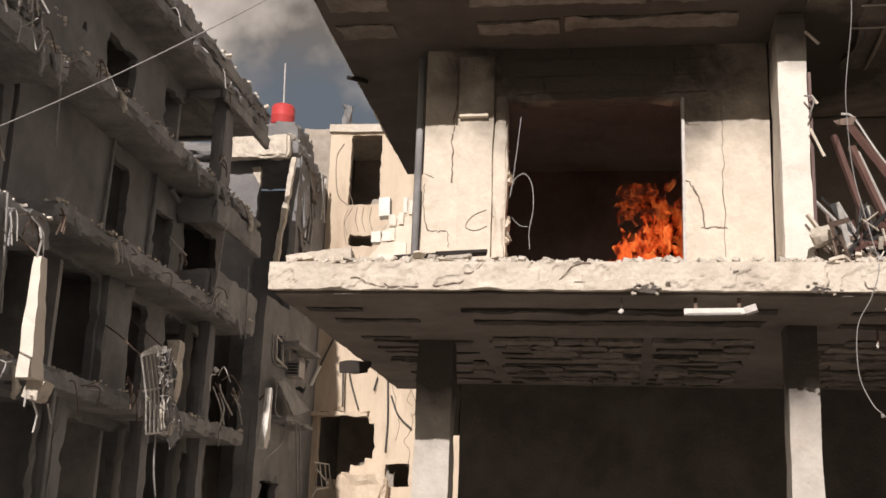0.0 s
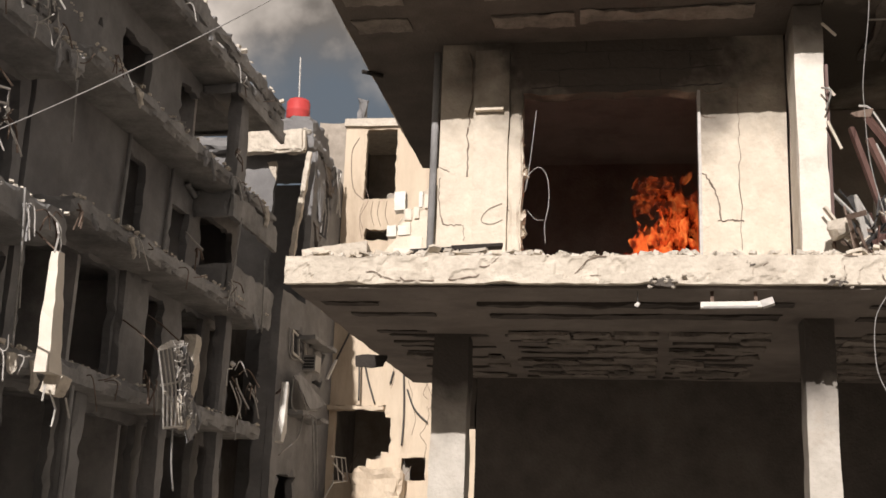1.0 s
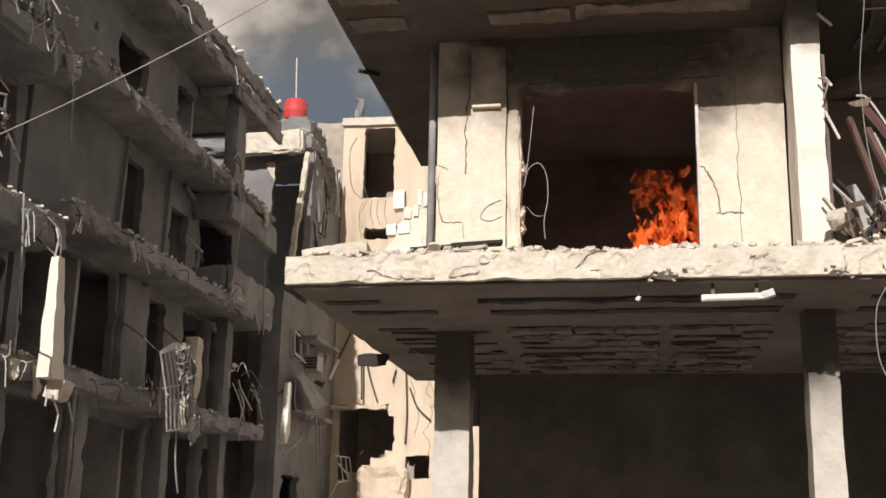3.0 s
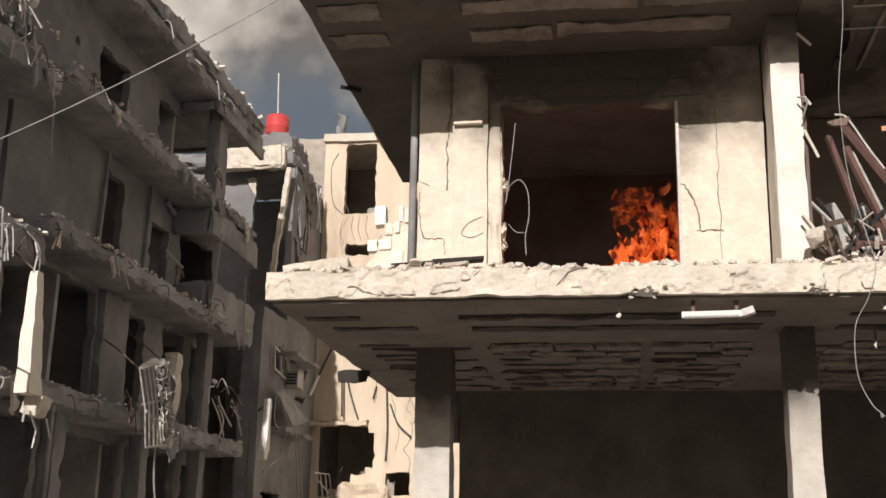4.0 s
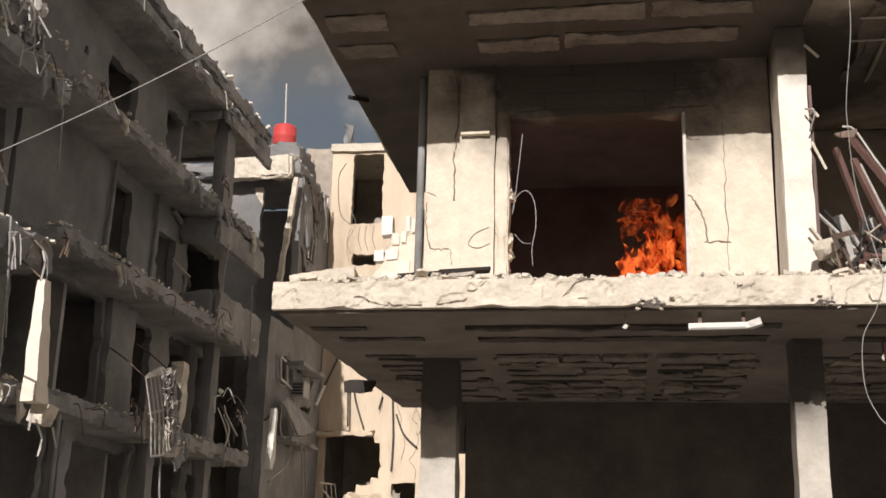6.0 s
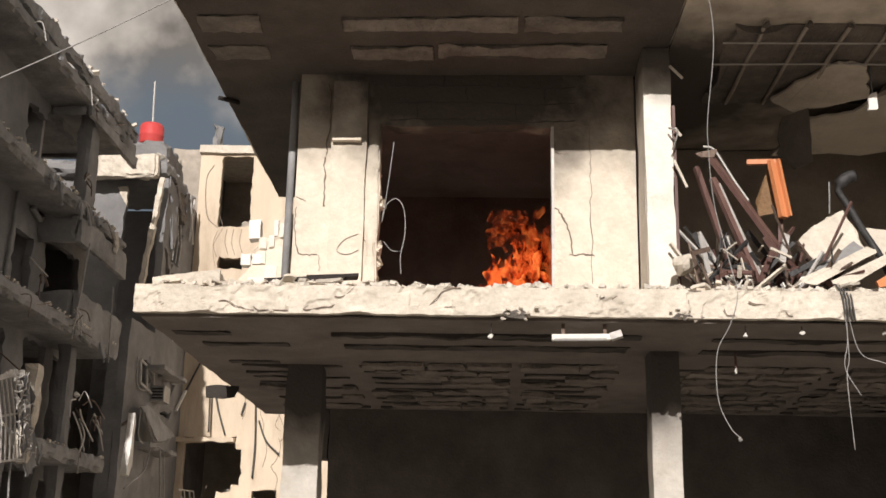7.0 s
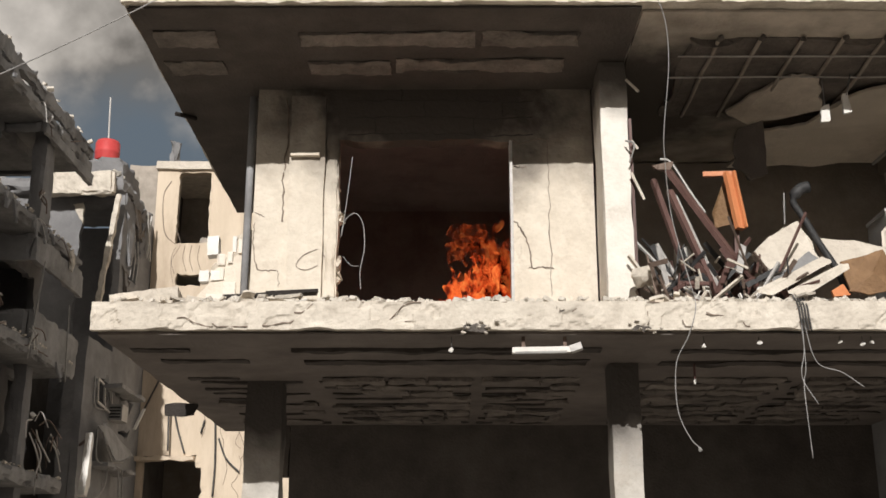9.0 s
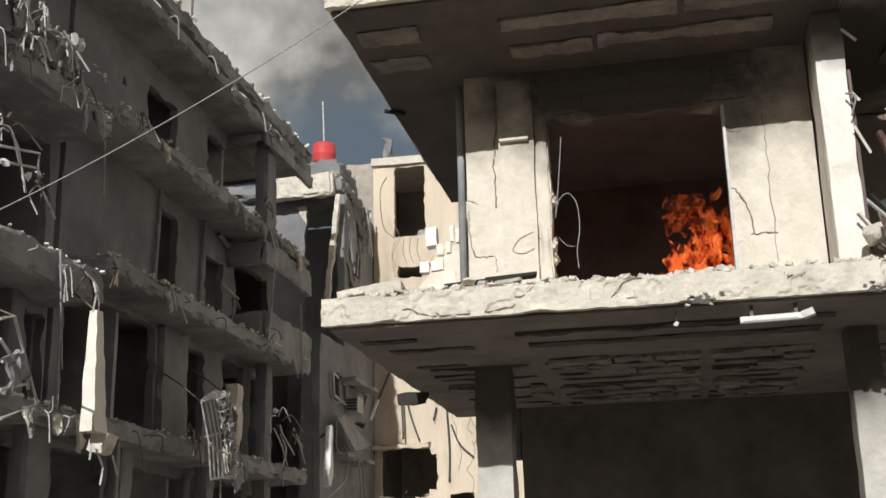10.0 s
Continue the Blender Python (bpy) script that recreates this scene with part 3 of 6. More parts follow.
# balcony boxes at the far end
for z0, z1, y0 in ((10.2, 10.95, 29.4), (7.75, 8.95, 29.7), (13.75, 14.1, 29.2)):
    far_part("balcony_panel", rough_box(WX - 0.14, WX + 0.02, y0, 33.5, z0, z1, 0.13, 0.02, 2, z0, chip=0.1), M_GREY)
    far_part("balcony_panel", rough_box(WX - SETBACK, WX - 0.14, y0, y0 + 0.14, z0, z1, 0.13, 0.02, 2, z0 + 1, chip=0.1), M_RUIN)

# ---- buildings at the end of the side street ----
mid = thing("street_end_house", (-13, 39, 0), "grey and cream house with collapsed balconies", "building")


def mpart(name, bm, material, label=""):
    return put(mid, part(name, bm, material, None, label))


mpart("roof_slab", rough_box(-16, -10.97, 37.0, 41.1, 14.85, 15.4, 0.2, 0.06, 1.8, 3, chip=0.3), M_RUIN)
mpart("lintel", rough_box(-13.6, -11.2, 36.6, 36.98, 14.63, 15.46, 0.1, 0.05, 2.4, 3, chip=0.16), M_SLAB, "pale broken lintel beam")
mpart("side_wall", wall_x(-11.2, -10.97, 37.3, 41.5, 0, 14.85, [(38.4, 39.3, 12.2, 13.9), (38.0, 39.8, 4.8, 7.0)], ragged=0.16, amp=0.05), M_RUIN)
mpart("front_wall", wall_y(-16, -11.2, 37.4, 37.6, 0, 14.75, [(-12.45, -11.25, 0.5, 14.6)], step=0.4, ragged=0.12), M_RUIN)
mpart("back_wall", wall_y(-16, -11.2, 40.8, 41, 0, 14.75, step=1.0), M_RUIN)
mpart("leaning_pier", rough_box(-0.09, 0.09, -0.12, 0.12, 0, 4.5, 0.1, 0.03, 4, 2, chip=0.05, m=Matrix.Translation((-11.52, 36.85, 10.2)) @ Matrix.Rotation(0.105, 4, "Y")), M_SLAB, "broken pier painted white like sunlit concrete leaning under the lintel")
mpart("wall_remnant", plate([(-12.75, 37.3, 14.5), (-12.40, 37.3, 14.5), (-12.36, 37.3, 13.8), (-12.52, 37.3, 14.05)], 0.15, (0, 1, 0), 0.05), M_SLAB)
# torn sheets and render that slump down the side wall
for i, (y, z, w, h, lean) in enumerate(((37.35, 14.9, 0.9, 2.4, 0.7), (38.1, 14.9, 1.2, 1.2, 0.9), (39.5, 15.0, 0.9, 1.9, -0.3), (37.5, 12.4, 0.8, 1.6, 0.6), (39.4, 12.0, 1.3, 1.0, 0.3))):
    mpart("torn_render", plate([(-10.95, y, z), (-10.95, y + w, z - 0.1), (-10.91, y + w * 0.8 + lean, z - h * 0.7), (-10.88, y + lean, z - h)], 0.07, (-1, 0, 0), 0.2, 9, i), (M_RUIN, M_SOFFIT)[i % 2])
for y0, y1 in ((39.9, 40.6), (40.5, 40.1)):
    mpart("splintered_post", beam((-10.88, y0, 15.1), (-10.85, y1, 13.4), 0.05, 0.08), M_PALESTEEL)
for y in (38.2, 38.6, 39.0):
    mpart("grille_bar", tube([(-10.93, y, 13.9), (-10.90, y + 0.25, 13.0), (-10.93, y + 0.2, 12.2)], 0.025, 5), M_PALESTEEL)

cream = thing("cream_building", (-7, 45, 0), "sunlit cream stone apartment building with torn openings", "building")


def fpart(name, bm, material, label=""):
    return put(cream, part(name, bm, material, None, label))


CY = 41.2
fpart("front_wall", wall_y(-10.95, 2, CY, CY + 0.3, 0, 17.2, [(-10.12, -8.92, 14.3, 17.1), (-10.02, -9.1, 12.66, 13.1), (-10.73, -8.85, 4.78, 6.44), (-8.85, -8.64, 4.78, 6.03), (-10.73, -8.93, 4.54, 4.78), (-10.73, -9.47, 4.26, 4.54), (-10.73, -9.81, 4.02, 4.26), (-10.73, -10.27, 3.74, 4.02), (-8.17, -7.32, 3.82, 4.62)], step=0.2, ragged=0.06), M_CREAM)
fpart("roof_slab", rough_box(-11.0, 2, CY - 0.15, 50, 17.2, 17.5, 0.4, 0.03, 1.5, 4), M_SLAB)
fpart("back_wall", wall_y(-10.8, 2, 44.5, 44.7, 0, 17.2, step=2), M_DIMROOM)
fpart("floor_slab", rough_box(-10.6, 2, CY + 0.3, 44.5, 13.3, 13.6, 1.0, 0.02), M_SLAB)
# dark behind the torn openings, shade put into the colour
fpart("side_wall", wall_x(-10.95, -10.75, CY + 0.31, 44.5, 0, 17.2, step=2), M_INNERSHADE)
# dim colour carries the shade on the cream building's rear
fpart("rear_parapet", rough_box(-12.7, -10.96, 43.5, 43.8, 8, 18.3, 0.4, 0.05, 1.5, 3, chip=0.1), M_DIMROOM)

mpart("roof_slab", rough_box(-13.4, -11.4, 38.2, 40.6, 15.38, 16.59, 0.2, 0.05, 2, 6, chip=0.2), M_RUIN, "raised grey roof block")

# ---- plain unseen houses across the street, behind the eye, to block low sky ----
for x0, x1, z in ((-30, -13, 5.2), (-12.8, 4, 5.8), (4.2, 26, 5.0)):
    b = thing("opposite_house", ((x0 + x1) / 2, -12, 0), "plain grey unseen house across the street, blocking low sky", "building", "houses across the street")
    put(b, part("wall", rough_box(x0, x1, -16, -8, 0, z, 1.0, 0.03), M_GREYWALL))
    put(b, part("roof", rough_box(x0 - 0.2, x1 + 0.2, -16.2, -7.8, z + 0.004, z + 0.3, 1.0, 0.03), M_GREY))

# ---- red water tank on the roof ----
tank = thing("water_tank", (-12.17, 38.7, 16.57), "round red plastic water tank on a flat roof", "tank")
bm = tube([(0, 0, 0), (0, 0, 0.05), (0, 0, 0.30), (0, 0, 0.33), (0, 0, 0.36), (0, 0, 0.66), (0, 0, 0.76), (0, 0, 0.80)], [0.40, 0.43, 0.43, 0.445, 0.43, 0.43, 0.38, 0.17], 24)
part("body", bm, M_TANK, tank, smooth=True)
bm = tube([(0, 0, 0.78), (0, 0, 0.84)], 0.17, 16)
part("lid", bm, M_TANK, tank, smooth=True)
# ---- fire in the room ----
M_FLAME = bpy.data.materials.new("flame")
M_FLAME.use_nodes = True
fn, fl = M_FLAME.node_tree.nodes, M_FLAME.node_tree.links
fn.clear()
f_out, f_mix, f_tr, f_em = (fn.new(k) for k in ("ShaderNodeOutputMaterial", "ShaderNodeMixShader", "ShaderNodeBsdfTransparent", "ShaderNodeEmission"))
f_co, f_map, f_no, f_rc, f_ra = (fn.new(k) for k in ("ShaderNodeTexCoord", "ShaderNodeMapping", "ShaderNodeTexNoise", "ShaderNodeValToRGB", "ShaderNodeValToRGB"))
f_map.inputs["Scale"].default_value = (1.0, 1.0, 0.6)
f_no.inputs["Scale"].default_value, f_no.inputs["Detail"].default_value, f_no.inputs["Distortion"].default_value = 9.0, 9.0, 0.9
fl.new(f_co.outputs["Object"], f_map.inputs["Vector"])
fl.new(f_map.outputs["Vector"], f_no.inputs["Vector"])
fl.new(f_no.outputs["Fac"], f_rc.inputs["Fac"])
fl.new(f_no.outputs["Fac"], f_ra.inputs["Fac"])
f_rc.color_ramp.elements[0].position, f_rc.color_ramp.elements[0].color = 0.40, (0.40, 0.020, 0.006, 1)
f_rc.color_ramp.elements[1].position, f_rc.color_ramp.elements[1].color = 0.68, (1.0, 0.24, 0.05, 1)
e = f_rc.color_ramp.elements.new(0.53)
e.color = (0.80, 0.075, 0.013, 1)
f_ra.color_ramp.elements[0].position, f_ra.color_ramp.elements[1].position = 0.44, 0.76
f_ra.color_ramp.elements[1].color = (0.7, 0.7, 0.7, 1)
fl.new(f_rc.outputs["Color"], f_em.inputs["Color"])
f_em.inputs["Strength"].default_value = 1.15
fl.new(f_ra.outputs["Color"], f_mix.inputs["Fac"])
fl.new(f_tr.outputs["BSDF"], f_mix.inputs[1])
fl.new(f_em.outputs["Emission"], f_mix.inputs[2])
fl.new(f_mix.outputs["Shader"], f_out.inputs["Surface"])

M_WISP = M_FLAME.copy()
M_WISP.name = "dull_red_flame"
for nd in M_WISP.node_tree.nodes:
    if nd.type == "EMISSION":
        nd.inputs["Strength"].default_value = 0.6
    if nd.type == "VALTORGB" and nd.color_ramp.elements[1].position > 0.7:
        nd.color_ramp.elements[0].position = 0.47
        nd.color_ramp.elements[1].color = (0.28, 0.28, 0.28, 1)

fire = thing("fire", (0.3, 12.5, Z1T), "orange flames licking up inside the blackened room", "fire")
rnd = random.Random(11)
for k in range(105):
    x, y = 0.72 - abs(rnd.gauss(0, 0.36)), rnd.uniform(12.15, 12.9)
    h = max(0.3, (1.65 - (0.70 - x) * 1.15) * rnd.uniform(0.35, 1.0))
    w = rnd.uniform(0.07, 0.17)
    pts, rad = [], []
    for i in range(17):
        t = i / 16
        sway = noise.noise_vector(Vector((k * 1.3, 0, t * 2.2 * h))) * 0.3 * t
        pts.append((x - 0.3 + sway.x - 0.05 * t * t, y - 12.5 + sway.y, t * h))
        rad.append(w * (1 - 0.4 * t) * (1 - t * t) ** 0.5 * (0.8 + 0.7 * noise.noise(Vector((k, 5, t * 5)))) + 0.004)
    bm = tube(pts, rad, 14)
    for v in bm.verts:
        v.co += noise.noise_vector(v.co * 9 + Vector((k, 0, 0))) * 0.09 * min(1, v.co.z * 5)
    part("flame", bm, M_FLAME if h < 1.2 else M_WISP, fire, smooth=True)
for k in range(9):
    x, z, s = rnd.uniform(0.15, 0.62), rnd.uniform(0.9, 1.5), rnd.uniform(0.07, 0.15)
    bm = bmesh.new()
    bmesh.ops.create_icosphere(bm, subdivisions=4, radius=s)
    for v in bm.verts:
        v.co.x *= 1.5
        v.co += noise.noise_vector(v.co * 9 + Vector((k * 3, 0, 0))) * 0.1
        v.co += Vector((x - 0.3, 0.1, z))
    part("wisp", bm, M_WISP, fire, smooth=True)

# ---- cracks and torn edges on the upper wall ----
M_CRACK = mat("crack_shadow", (0.16, 0.125, 0.10), (0.26, 0.21, 0.17), 6)


def crack(points, r=0.008, material=M_CRACK):
    pts = smooth_line([(p[0], WALL - 0.003, p[2]) for p in points], 9)
    pts = [p + Vector((noise.noise(p * 14) * 0.02, 0, noise.noise(p * 14 + Vector((9, 0, 0))) * 0.02)) + Vector((noise.noise(p * 45) * 0.016, 0, noise.noise(p * 45 + Vector((5, 0, 0))) * 0.016)) for p in pts]
    cpart("crack", tube(pts, [r * (0.5 + 1.1 * abs(noise.noise(p * 9))) for p in pts], 5), material)


crack([(0.71, 11.90, 5.52), (0.84, 11.90, 5.35), (0.92, 11.90, 5.00)], 0.013)
crack([(0.88, 11.90, 4.99), (1.01, 11.90, 5.00), (1.14, 11.90, 4.98)])
crack([(1.11, 11.90, 6.40), (1.11, 11.90, 5.69), (1.11, 11.90, 4.67)], 0.006)
crack([(0.72, 11.90, 6.24), (0.75, 11.90, 6.14), (0.89, 11.90, 6.13)])
crack([(-2.08, 11.90, 5.50), (-2.08, 11.90, 5.28), (-2.03, 11.90, 4.99), (-1.81, 11.90, 4.96)])
crack([(-1.80, 11.90, 4.96), (-1.79, 11.90, 4.77)], 0.006)
crack([(-1.80, 11.90, 6.07), (-1.78, 11.90, 5.79), (-1.78, 11.90, 5.52)], 0.012)
cpart("crack", tube(smooth_line([(-1.38, 11.80, 5.17), (-1.53, 11.80, 5.10), (-1.60, 11.80, 4.98), (-1.49, 11.80, 4.94), (-1.37, 11.80, 4.99)]), 0.0035, 5), M_CRACK)
crack([(-1.36, 11.90, 5.66), (-1.36, 11.90, 5.34), (-1.32, 11.90, 5.11), (-1.21, 11.90, 5.14)], 0.007)
crack([(-1.78, 11.90, 6.95), (-1.76, 11.90, 6.5), (-1.79, 11.90, 6.1)], 0.009)
crack([(-2.08, 11.90, 5.6), (-1.99, 11.90, 5.56)], 0.008)
crack([(0.70, 11.90, 6.46), (0.84, 11.90, 6.41), (1.02, 11.90, 6.47), (1.12, 11.90, 6.42)], 0.010)
for z in (6.52, 6.72, 6.92):
    crack([(-1.1, 11.90, z), (-0.3, 11.90, z + 0.01), (0.45, 11.90, z - 0.01), (0.95, 11.90, z)], 0.008, M_GROOVE)
for x, z in ((-0.8, 6.52), (-0.25, 6.72), (0.30, 6.52), (0.62, 6.72), (-0.5, 6.92), (0.1, 6.92)):
    crack([(x, 11.90, z), (x, 11.90, z + 0.1), (x, 11.90, z + 0.2)], 0.008, M_GROOVE)
cpart("window_trim", rough_box(0.685, 0.715, WALL - 0.03, WALL + 0.16, 4.2, 6.44, 0.15, 0.003), M_PALESTEEL, "grey metal edge of the opening")
# rough bricks and mortar that stick out of the torn jamb
rnd = random.Random(4)
for i in range(13):
    z = rnd.uniform(4.2, 6.3)
    s = rnd.uniform(0.06, 0.2)
    bm = stone(s, i, 1.2, 2)
    for v in bm.verts:
        v.co += Vector((-1.2 + rnd.uniform(-0.02, 0.02), WALL + rnd.uniform(0.04, 0.15), z))
    cpart("jamb_stone", bm, M_PLASTER)
# the broken end of the cross wall left of the opening: pale blocks
rnd = random.Random(7)
HOME["block"] = front_wall
cpart("wall_stub", plate([(-2.70, 12.08, 4.14), (-2.70, 12.08, 4.72), (-2.58, 12.08, 4.86), (-2.52, 12.08, 5.10), (-2.36, 12.08, 5.20), (-2.30, 12.08, 5.42), (-2.2, 12.08, 5.46), (-2.13, 12.08, 5.50), (-2.13, 12.08, 4.14)], 0.2, (0, 1, 0), 0.05, 6, 2), M_PLASTER, "torn end of the plastered cross wall")
for x0, x1, z0, z1 in ((-2.61, -2.48, 5.18, 5.40), (-2.34, -2.29, 5.22, 5.40), (-2.27, -2.22, 5.20, 5.36), (-2.50, -2.40, 5.06, 5.20), (-2.39, -2.32, 5.08, 5.22), (-2.68, -2.57, 4.88, 5.01), (-2.56, -2.45, 4.89, 5.01), (-2.47, -2.41, 4.90, 5.04), (-2.42, -2.28, 4.74, 4.88)):
    cpart("block", rough_box(x0, x1 - 0.004, 12.045 + rnd.uniform(0, 0.025), 12.2, z0, z1, 0.03, 0.009, 7, x0 * 7, chip=0.02), rnd.choice((M_WHITE, M_PALE, M_PALE)))
for z in (4.3, 4.47, 4.62):
    cpart("block", rough_box(-2.66 + rnd.uniform(0, 0.1), -2.2, 12.05, 12.079, z, z + 0.13, 0.05, 0.012, 6, z, chip=0.03), M_PALE)

# ---- plaster strips under the slabs ----
for x0, x1, y0, y1, s in ((-1.53, 0.29, 10.50, 10.81, 1), (0.34, 1.36, 10.49, 10.81, 2), (-2.97, -2.33, 10.47, 10.81, 3),
                          (-1.49, -0.59, 11.16, 11.50, 4), (-0.55, 1.24, 11.10, 11.41, 5), (-3.0, -2.37, 11.17, 11.49, 6)):
    cpart("hollow_tile_strip", rough_box(x0, x1, y0, y1, Z2 - 0.062, Z2 - 0.037, 0.035, 0.02, 5, s * 3.3, chip=0.05), M_TILE, "bared pale strip of hollow tiles")
HOME["hollow_tile_strip"] = skin_one
# lower soffit: two dark strips near the edge paint shaded slots, then broken rows of hollow tiles with gaps between
for x0, x1, y0, y1 in ((-2.97, -2.40, 10.60, 10.74), (-2.80, -1.95, 11.12, 11.30), (-1.48, 1.45, 10.58, 10.78), (-1.42, 1.40, 11.14, 11.36), (2.1, 5.2, 10.66, 10.82), (2.1, 5.3, 11.20, 11.40), (-2.75, -2.2, 12.1, 12.25), (-2.7, -2.15, 12.7, 12.85), (-2.65, -2.1, 13.4, 13.55)):
    cpart("tile_slot", rough_box(x0, x1, y0, y1, Z1 - 0.052, Z1 - 0.037, 0.06, 0.014, 4, x0 * 3 + y0, chip=0.05), M_GROOVE, "dark strip painted as the shade of a fallen tile row")
rnd = random.Random(3)
for lo, hi in ((-1.40, 0.30), (0.36, 1.45), (2.05, 3.7), (3.76, 5.4), (-2.7, -1.5)):
    for row in range(9):
        y = 12.05 + row * 0.37
        if lo < -2 and row % 2:
            continue
        cpart("tile_slot", rough_box(lo + rnd.uniform(0, 0.1), hi - rnd.uniform(0, 0.1), y + 0.24, y + 0.34, Z1 - 0.05, Z1 - 0.037, 0.08, 0.012, 4, lo + row, chip=0.04), M_GROOVE)
        x = lo + rnd.uniform(0.0, 0.25)
        while x < hi - 0.15:
            w = min(rnd.uniform(0.25, 0.95), hi - x)
            if rnd.random() < 0.8 and not (-2.3 < x + w and x < -1.6 and 12.1 < y + 0.3 and y < 12.9):
                cpart("hollow_tile_strip", rough_box(x, x + w - 0.02, y + rnd.uniform(0, 0.03), y + 0.22 + rnd.uniform(0, 0.03), Z1 - 0.06 - rnd.uniform(0, 0.035), Z1 - 0.037, 0.045, 0.02, 5, x * 5 + row, chip=0.04), M_TILE)
            x += w

# ---- ceiling of the open room: bared bars and a hanging panel ----
for k in range(7):
    x = 2.75 + k * 0.42
    cpart("reinforcing_bar", tube([(x + noise.noise(Vector((x, i, 0))) * 0.03, 10.55 + i * 0.4, Z2 - 0.075 - 0.02 * abs(noise.noise(Vector((x, i * 0.7, 5))))) for i in range(6)], 0.022, 6), M_DIMROOM)
for y in (10.95, 11.45):
    cpart("reinforcing_bar", tube([(2.4 + i * 0.5, y + noise.noise(Vector((y, i, 0))) * 0.03, Z2 - 0.10) for i in range(7)], 0.010, 6), M_PALESTEEL)
for k in range(7):
    cpart("bar_socket", stone(0.11, 30 + k, 0.9, 1), M_INNERSHADE).matrix_basis = pose(2.75 + k * 0.42, 10.55, Z2 - 0.13)


cpart("hanging_panel", plate([(3.55, 13.82, 6.86), (5.29, 13.48, 6.80), (5.62, 11.79, 6.98), (5.11, 11.61, 7.02), (4.53, 11.75, 6.94), (4.15, 12.42, 6.86), (3.67, 12.61, 6.85)], 0.03, jag=0.05), M_ROOM, "sagging ceiling panel torn along its edge")
cpart("hanging_panel", plate([(3.20, 12.27, 6.95), (3.73, 11.41, 7.00), (4.02, 11.47, 6.97), (4.23, 12.10, 6.90), (3.51, 12.52, 6.90)], 0.03, jag=0.06, seed=3), M_ROOM)
cpart("panel_edge", beam((5.29, 13.49, 6.79), (5.63, 11.78, 6.97), 0.03, 0.05), M_PALESTEEL)
cpart("panel_edge", beam((5.23, 11.65, 7.02), (5.20, 10.83, 7.02), 0.03, 0.04), M_PALESTEEL)
cpart("torn_sheet", plate([(3.35, 12.40, 6.79), (3.65, 12.40, 6.90), (3.70, 12.50, 6.29), (3.49, 12.50, 6.19), (3.26, 12.40, 6.36)], 0.02, (0, 1, 0), 0.05), M_SOFFIT)
# thin strip drawing the shadow line where wall and ceiling meet
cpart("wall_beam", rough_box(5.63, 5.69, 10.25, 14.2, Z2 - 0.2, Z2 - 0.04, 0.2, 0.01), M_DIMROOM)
cpart("white_pipe", tube([(5.60, 10.67, 6.44), (5.60, 10.64, 5.84), (5.60, 10.65, 5.10)], 0.035, 10), M_WHITE, "white pipe on the room wall", True)
# broken end of the end wall: hollow blocks
HOME["block"] = end_wall
rnd = random.Random(5)
for base, top in ((Z1T, Z2 - 0.05), (Z2T, 10.2)):
    z, k = base, 0
    while z < top:
        h = rnd.uniform(0.07, 0.19)
        for x0, x1 in ((5.70, 5.76), (5.765, 5.83), (5.835, 5.90)):
            if rnd.random() < 0.86:
                cpart("block", rough_box(x0, x1 + rnd.uniform(-0.01, 0.012), 10.12 + rnd.uniform(-0.03, 0.04), 10.198, z, min(z + h - 0.006, top + 0.01), 0.05, 0.014, 5, k + x0, chip=0.02), rnd.choice((M_BLOCK, M_WHITE, M_RUBBLE)))
        z, k = z + h, k + 1
# block wall seen inside the storey above
for r in range(8):
    for c in range(5):
        y = 10.25 + c * 0.42 + (r % 2) * 0.2
        cpart("block", rough_box(5.68, 5.715, y + 0.008, y + 0.405, Z2T + r * 0.2 + 0.006, Z2T + r * 0.2 + 0.193, 0.2, 0.004, 3, r + c), M_GREYWALL)
for x in (5.33, 5.41):
    cpart("conduit", tube([(x, 10.4, Z2T), (x - 0.05, 10.4, 8.4)], 0.03, 8), M_PALESTEEL)

# ---- neighbour: courses of blocks, a stepped break, fallen slabs ----
B, H = 0.52, 0.2
rnd = random.Random(8)
for r in range(16):
    z = 7.11 + r * H
    if r < 6:
        spans = [(7.5, 11.2)]
        if r in (1, 2):
            spans = [(8.38 if r == 2 else 8.66, 11.2)]
    else:
        spans = [(6.9, 8.62 - (r - 6) * 0.13 - rnd.uniform(0, 0.08))]
    for a, b in spans:
        x = a + (0.0 if r % 2 else -0.2)
        while x < b - 0.08:
            x0, x1 = max(x, a), min(x + B, b)
            if x1 - x0 > 0.06:
                piece = (part("block", rough_box(x0 + 0.0006, x1 - 0.0006, 13.08 + rnd.uniform(-0.006, 0.006), 13.195, z + 0.0006, z + H - 0.0006, 0.12, 0.0015, 4, x + r, chip=0.03 if x1 > b - 0.1 and r > 5 else 0.0025), M_BLOCK))
                piece.parent = parapet
                if r > 5 and x1 > b - 0.05:
                    for v in piece.data.vertices:
                        if v.co.x > x1 - 0.1:
                            v.co.x -= (v.co.z - z) * 0.6 + noise.noise(v.co * 8) * 0.06
            x += B
npart("coping", rough_box(8.2, 11.2, 13.05, 13.3, 8.31, 8.36, 0.12, 0.015, 3, 2, chip=0.02), M_SLAB)
# the upper room's shade, put into a near-black wall and ceiling
npart("inner_wall", wall_y(6.2, 12, 16.5, 16.7, 7.1, 10.2), M_NEARBLACK)
npart("ceiling_skin", rough_box(6.3, 12, 13.1, 16.5, 10.15, 10.19, 0.5, 0.01), M_INNERSHADE)
rnd = random.Random(21)
heap_x, heap_z = 6.66, 3.40
